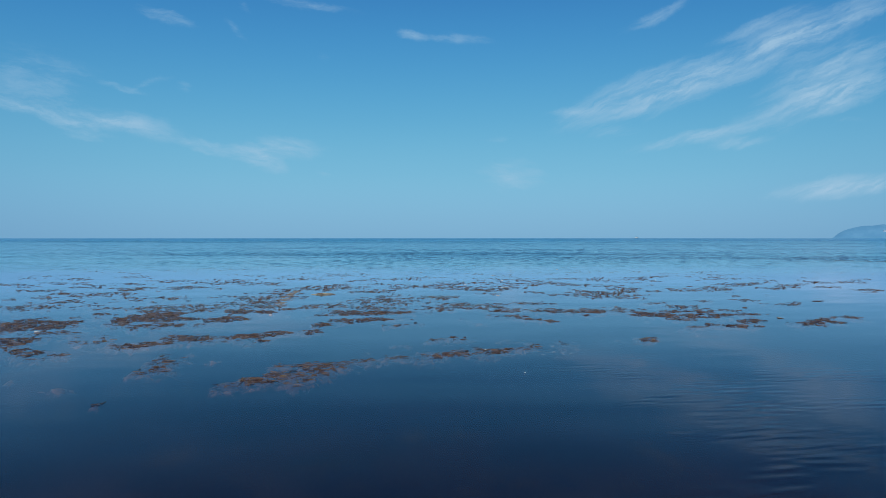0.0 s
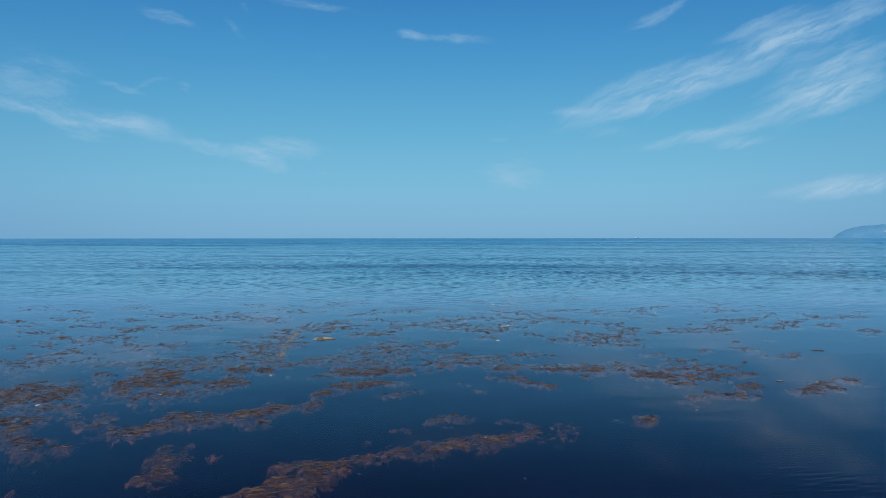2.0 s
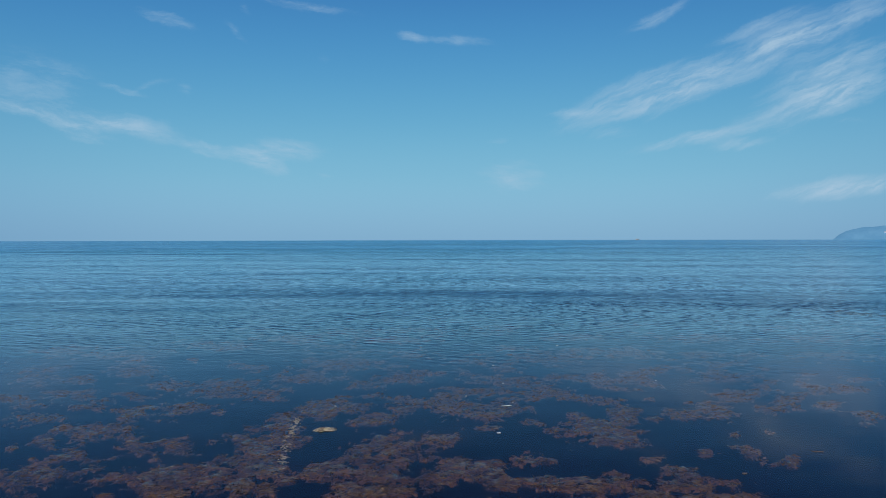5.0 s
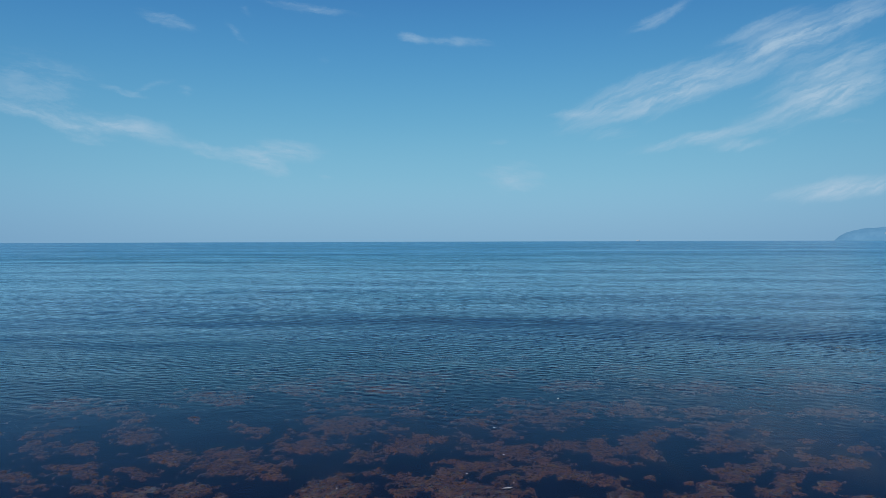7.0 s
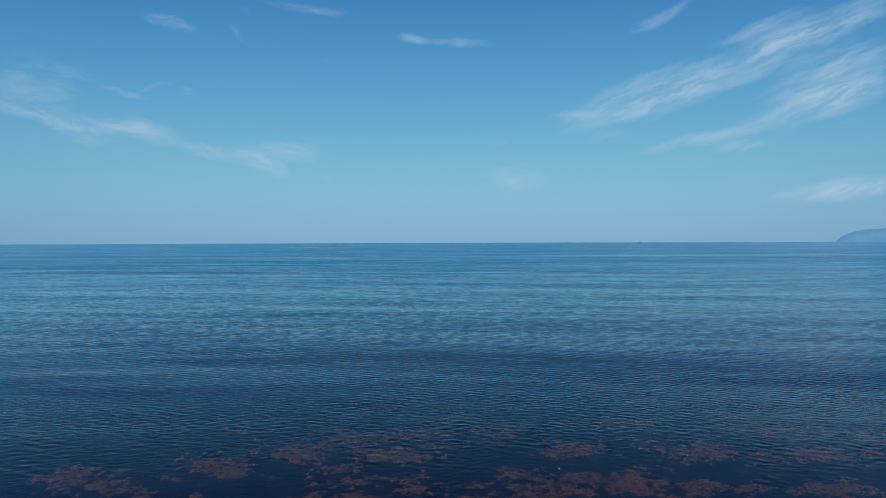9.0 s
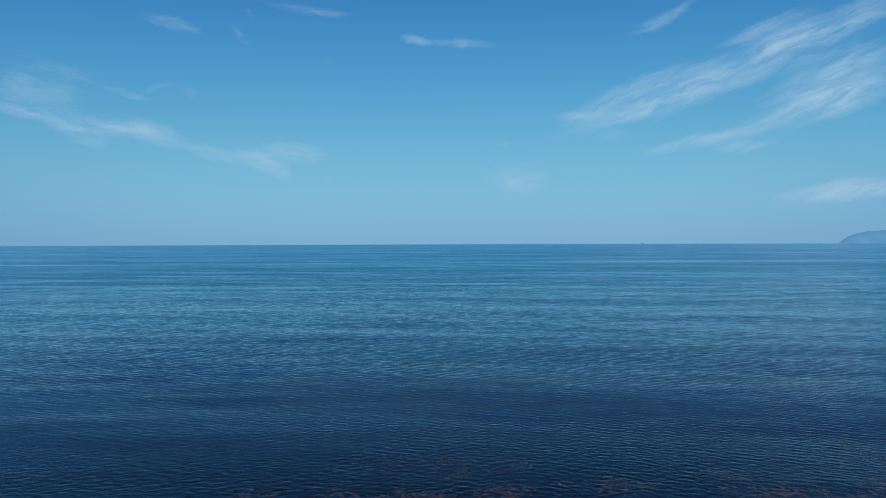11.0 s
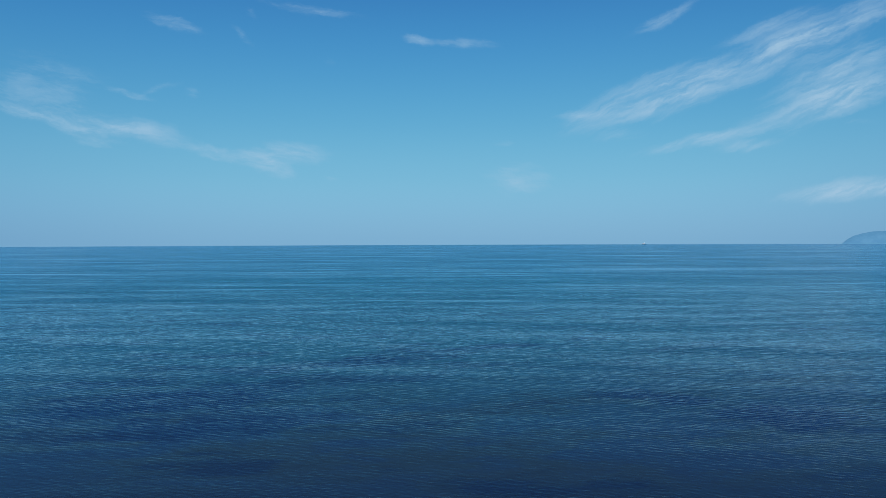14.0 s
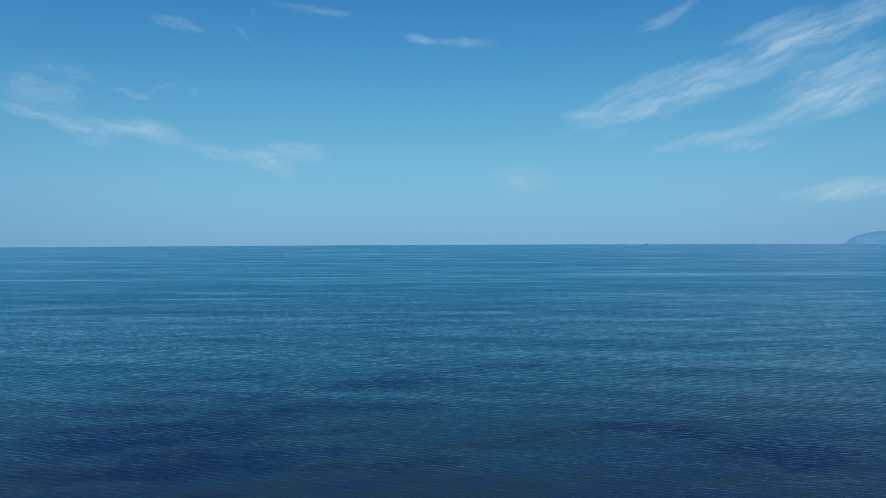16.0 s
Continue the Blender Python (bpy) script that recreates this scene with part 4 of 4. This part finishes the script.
seaweed_mat(20.08, 36.81, 1.82, 1.05, 20, 0.75)
seaweed_mat(3.76, 37.33, 2.01, 0.92, 1, 0.45)
seaweed_mat(16.85, 37.35, 1.50, 0.97, 26, 0.35)
seaweed_mat(25.64, 37.64, 5.92, 0.83, 55, 0.75)
seaweed_mat(7.21, 37.89, 1.36, 0.71, 3, 0.45)
seaweed_mat(17.11, 38.05, 1.73, 0.71, 5, 0.4)
seaweed_mat(1.14, 39.17, 1.05, 0.76, 1, 0.5)
seaweed_mat(-10.90, 39.53, 1.45, 0.76, -7, 0.35)
seaweed_mat(26.35, 41.95, 1.44, 0.60, 50, 0.75)
seaweed_mat(26.43, 41.96, 1.72, 0.75, 48, 0.65)
seaweed_mat(-3.31, 42.22, 0.95, 0.73, -8, 0.45)
seaweed_mat(-4.65, 42.67, 1.95, 2.19, 0, 0.97)
seaweed_mat(0.29, 40.81, 1.64, 1.56, 0, 0.97)
seaweed_mat(-5.40, 35.18, 1.69, 1.32, 0, 0.97)
seaweed_mat(-1.34, 35.63, 2.10, 1.35, 0, 0.97)
seaweed_mat(3.18, 36.32, 1.75, 1.23, 0, 0.97)
seaweed_mat(19.39, 36.32, 2.15, 1.06, 0, 0.97)
seaweed_mat(12.80, 32.72, 1.75, 1.14, 0, 0.97)
seaweed_mat(28.12, 42.67, 1.26, 1.95, 0, 0.97)
seaweed_mat(23.58, 34.74, 0.93, 1.62, 0, 0.97)
seaweed_mat(10.46, 38.04, 1.53, 0.96, 0, 0.97)
seaweed_mat(-7.65, 32.72, 1.58, 1.14, 0, 0.97)
seaweed_mat(-17.15, 29.46, 1.33, 0.93, 0, 0.97)
seaweed_mat(-15.47, 28.13, 1.05, 0.84, 0, 0.97)
seaweed_mat(-2.66, 32.34, 1.74, 0.98, 0, 0.97)
seaweed_mat(6.74, 33.10, 1.59, 1.02, 0, 0.97)
seaweed_mat(18.71, 32.34, 1.74, 0.98, 0, 0.97)
seaweed_mat(-11.65, 30.92, 1.48, 1.02, 0, 0.97)
seaweed_mat(4.66, 40.81, 1.42, 0.89, 0, 0.97)
seaweed_mat(17.28, 39.66, 1.48, 0.84, 0, 0.97)


def weed_sheet(x0, x1, y0, y1, cell):
    """The felt of all beds over one stretch: whose it is, how thick, and its height, on a square net."""
    nx, ny = int((x1 - x0) / cell) + 1, int((y1 - y0) / cell) + 1
    X, Y = np.meshgrid(x0 + cell * np.arange(nx), y0 + cell * np.arange(ny), indexing="xy")
    thick, owner = np.full(X.shape, -9.0), np.full(X.shape, -1)
    for k, (x, y, rx, ry, turn, density) in enumerate(mats):
        reach = 1.6 * max(rx, ry)
        i0, i1 = np.searchsorted(X[0], (x - reach, x + reach))
        j0, j1 = np.searchsorted(Y[:, 0], (y - reach, y + reach))
        if i0 >= i1 or j0 >= j1:
            continue
        dx, dy = X[j0:j1, i0:i1] - x, Y[j0:j1, i0:i1] - y
        u, v = dx * math.cos(turn) + dy * math.sin(turn), dy * math.cos(turn) - dx * math.sin(turn)
        value = 0.62 * (1.0 - np.hypot(u / rx, v / ry) / (1.0 if y < 11.0 else 1.06 if y < 17.0 else 1.02)) + 0.85 * (density - (0.95 if y < 11.0 else 0.84 if y < 17.0 else 0.81))
        more = value > thick[j0:j1, i0:i1]
        thick[j0:j1, i0:i1][more] = value[more]
        owner[j0:j1, i0:i1][more] = k
    ragged = 0.32 * fractal(X * 1.1, Y * 1.1, 21, 2) + (0.62 + 0.16 * (cell > 0.04)) * fractal(X * 2.4, Y * 2.4, 31, 5, 0.8)
    thick = thick + ragged
    full = np.clip(thick / (0.40 - 0.14 * np.clip((Y - 8.0) / 4.0, 0.0, 1.0) * np.clip((26.0 - Y) / 6.0, 0.0, 1.0)), 0.0, 1.0)
    lumps = fractal(X * 8.0, Y * 8.0, 51, 3, 0.7)
    spikes = np.random.default_rng(4).normal(0.0, 1.0, X.shape)
    out = np.clip((Y - 21.0) / 9.0, 0.0, 1.0)
    Z = -0.068 + 0.062 * full + 0.35 * np.clip(thick, -0.2, 0.0) + 0.011 * lumps + 0.005 * spikes - 0.015 * out - 0.06 * np.clip((Y - 32.0) / 12.0, 0.0, 1.0) + 0.005 * np.clip((Y - 7.5) / 2.0, 0.0, 1.0) * np.clip((22.0 - Y) / 4.0, 0.0, 1.0)
    Z = np.where(Z > 0.0, 0.4 * Z, Z)  # what breaks the surface lies down flat on it
    return X, Y, Z, thick, owner


def frond_blades(rng, spots, count, length, wide, rise):
    """Short tapered fronds that lie on or just over the given spots."""
    verts, faces = [], []
    for k in rng.integers(0, len(spots), count):
        x, y, z = spots[k]
        x, y, h = x + rng.normal(0, 0.03), y + rng.normal(0, 0.03), rng.normal(0, 0.9)
        reach, w = rng.uniform(0.5, 1.0) * length, rng.uniform(0.5, 1.0) * wide
        z += rng.uniform(0.0, 1.0) * rise
        base = len(verts)
        for s, swell in ((0.0, 0.4), (0.45, 1.0), (1.0, 0.1)):
            px, py = x + math.cos(h) * reach * s, y + math.sin(h) * reach * s
            verts.append((px - math.sin(h) * w * swell, py + math.cos(h) * w * swell, z - 0.004))
            verts.append((px, py, z + 0.5 * w * swell))
            verts.append((px + math.sin(h) * w * swell, py - math.cos(h) * w * swell, z - 0.004))
            h += rng.normal(0, 0.4)
        for s in range(2):
            b = base + 3 * s
            faces += [(b, b + 1, b + 4, b + 3), (b + 1, b + 2, b + 5, b + 4)]
    return verts, faces


def build_weed():
    """Every bed as one thing: its felt, the fronds on it and the strands that break the surface."""
    near, far = weed_sheet(-14.0, 12.0, 5.0, 13.0, 0.03), weed_sheet(-24.0, 31.0, 13.0, 46.0, 0.055)
    for X, Y, Z, thick, owner in (near, far):
        solid = thick > -0.11
        cells = solid[:-1, :-1] & solid[1:, :-1] & solid[:-1, 1:] & solid[1:, 1:]
        own = owner[:-1, :-1]
        width = X.shape[1]
        spare = Z - 0.03 * (thick < -0.07)
        jj, ii = np.nonzero(cells)
        whose = own[jj, ii]
        order = np.argsort(whose, kind="stable")
        jj, ii, whose = jj[order], ii[order], whose[order]
        cuts = np.flatnonzero(np.diff(whose)) + 1
        for j, i, k in zip(np.split(jj, cuts), np.split(ii, cuts), np.split(whose, cuts)):
            if len(j) < 12:
                continue
            x, y, rx, ry, _, density = mats[k[0]]
            rng = np.random.default_rng(int(k[0]) + 7)
            corner = j * width + i
            quads = np.stack((corner, corner + 1, corner + width + 1, corner + width), -1)
            ids, back = np.unique(quads, return_inverse=True)
            pts = np.stack((X.ravel()[ids] - x, Y.ravel()[ids] - y, spare.ravel()[ids]), -1)
            ob = new("seaweed_mat")
            ob.location = (x, y, 0)
            size = "broad" if rx * ry > 0.9 else "small"
            look_of = "dense" if density > 0.85 else "loose, patchy" if density > 0.6 else "thin, scattered"
            tagged(ob, f"{size} {look_of} mat of red-brown seaweed under the water surface", "seaweed", "seaweed mats in the shallows", "thing")
            felt = mesh_object("felt", pts.tolist(), back.reshape(-1, 4).tolist(), WEED, True)
            felt.parent = ob
            tagged(felt, kind="stuff")
            tops = pts[:, 2]
            spots = pts[tops > np.quantile(tops, 0.5)].tolist()
            verts, faces = frond_blades(rng, spots, len(j) // 9, 0.11, 0.011, 0.014)
            frond = mesh_object("frond", verts, faces, WEED, True)
            frond.parent = ob
            tagged(frond, kind="stuff")
            high = pts[tops > -0.012]
            if len(high) > 8:
                verts, faces = frond_blades(rng, high.tolist(), 4 + len(high) // 6, 0.13, 0.007, 0.016)
                strand = mesh_object("strand", verts, faces, WET_WEED, True)
                strand.parent = ob
                tagged(strand, "dark wet strands breaking the surface", kind="stuff")


build_weed()
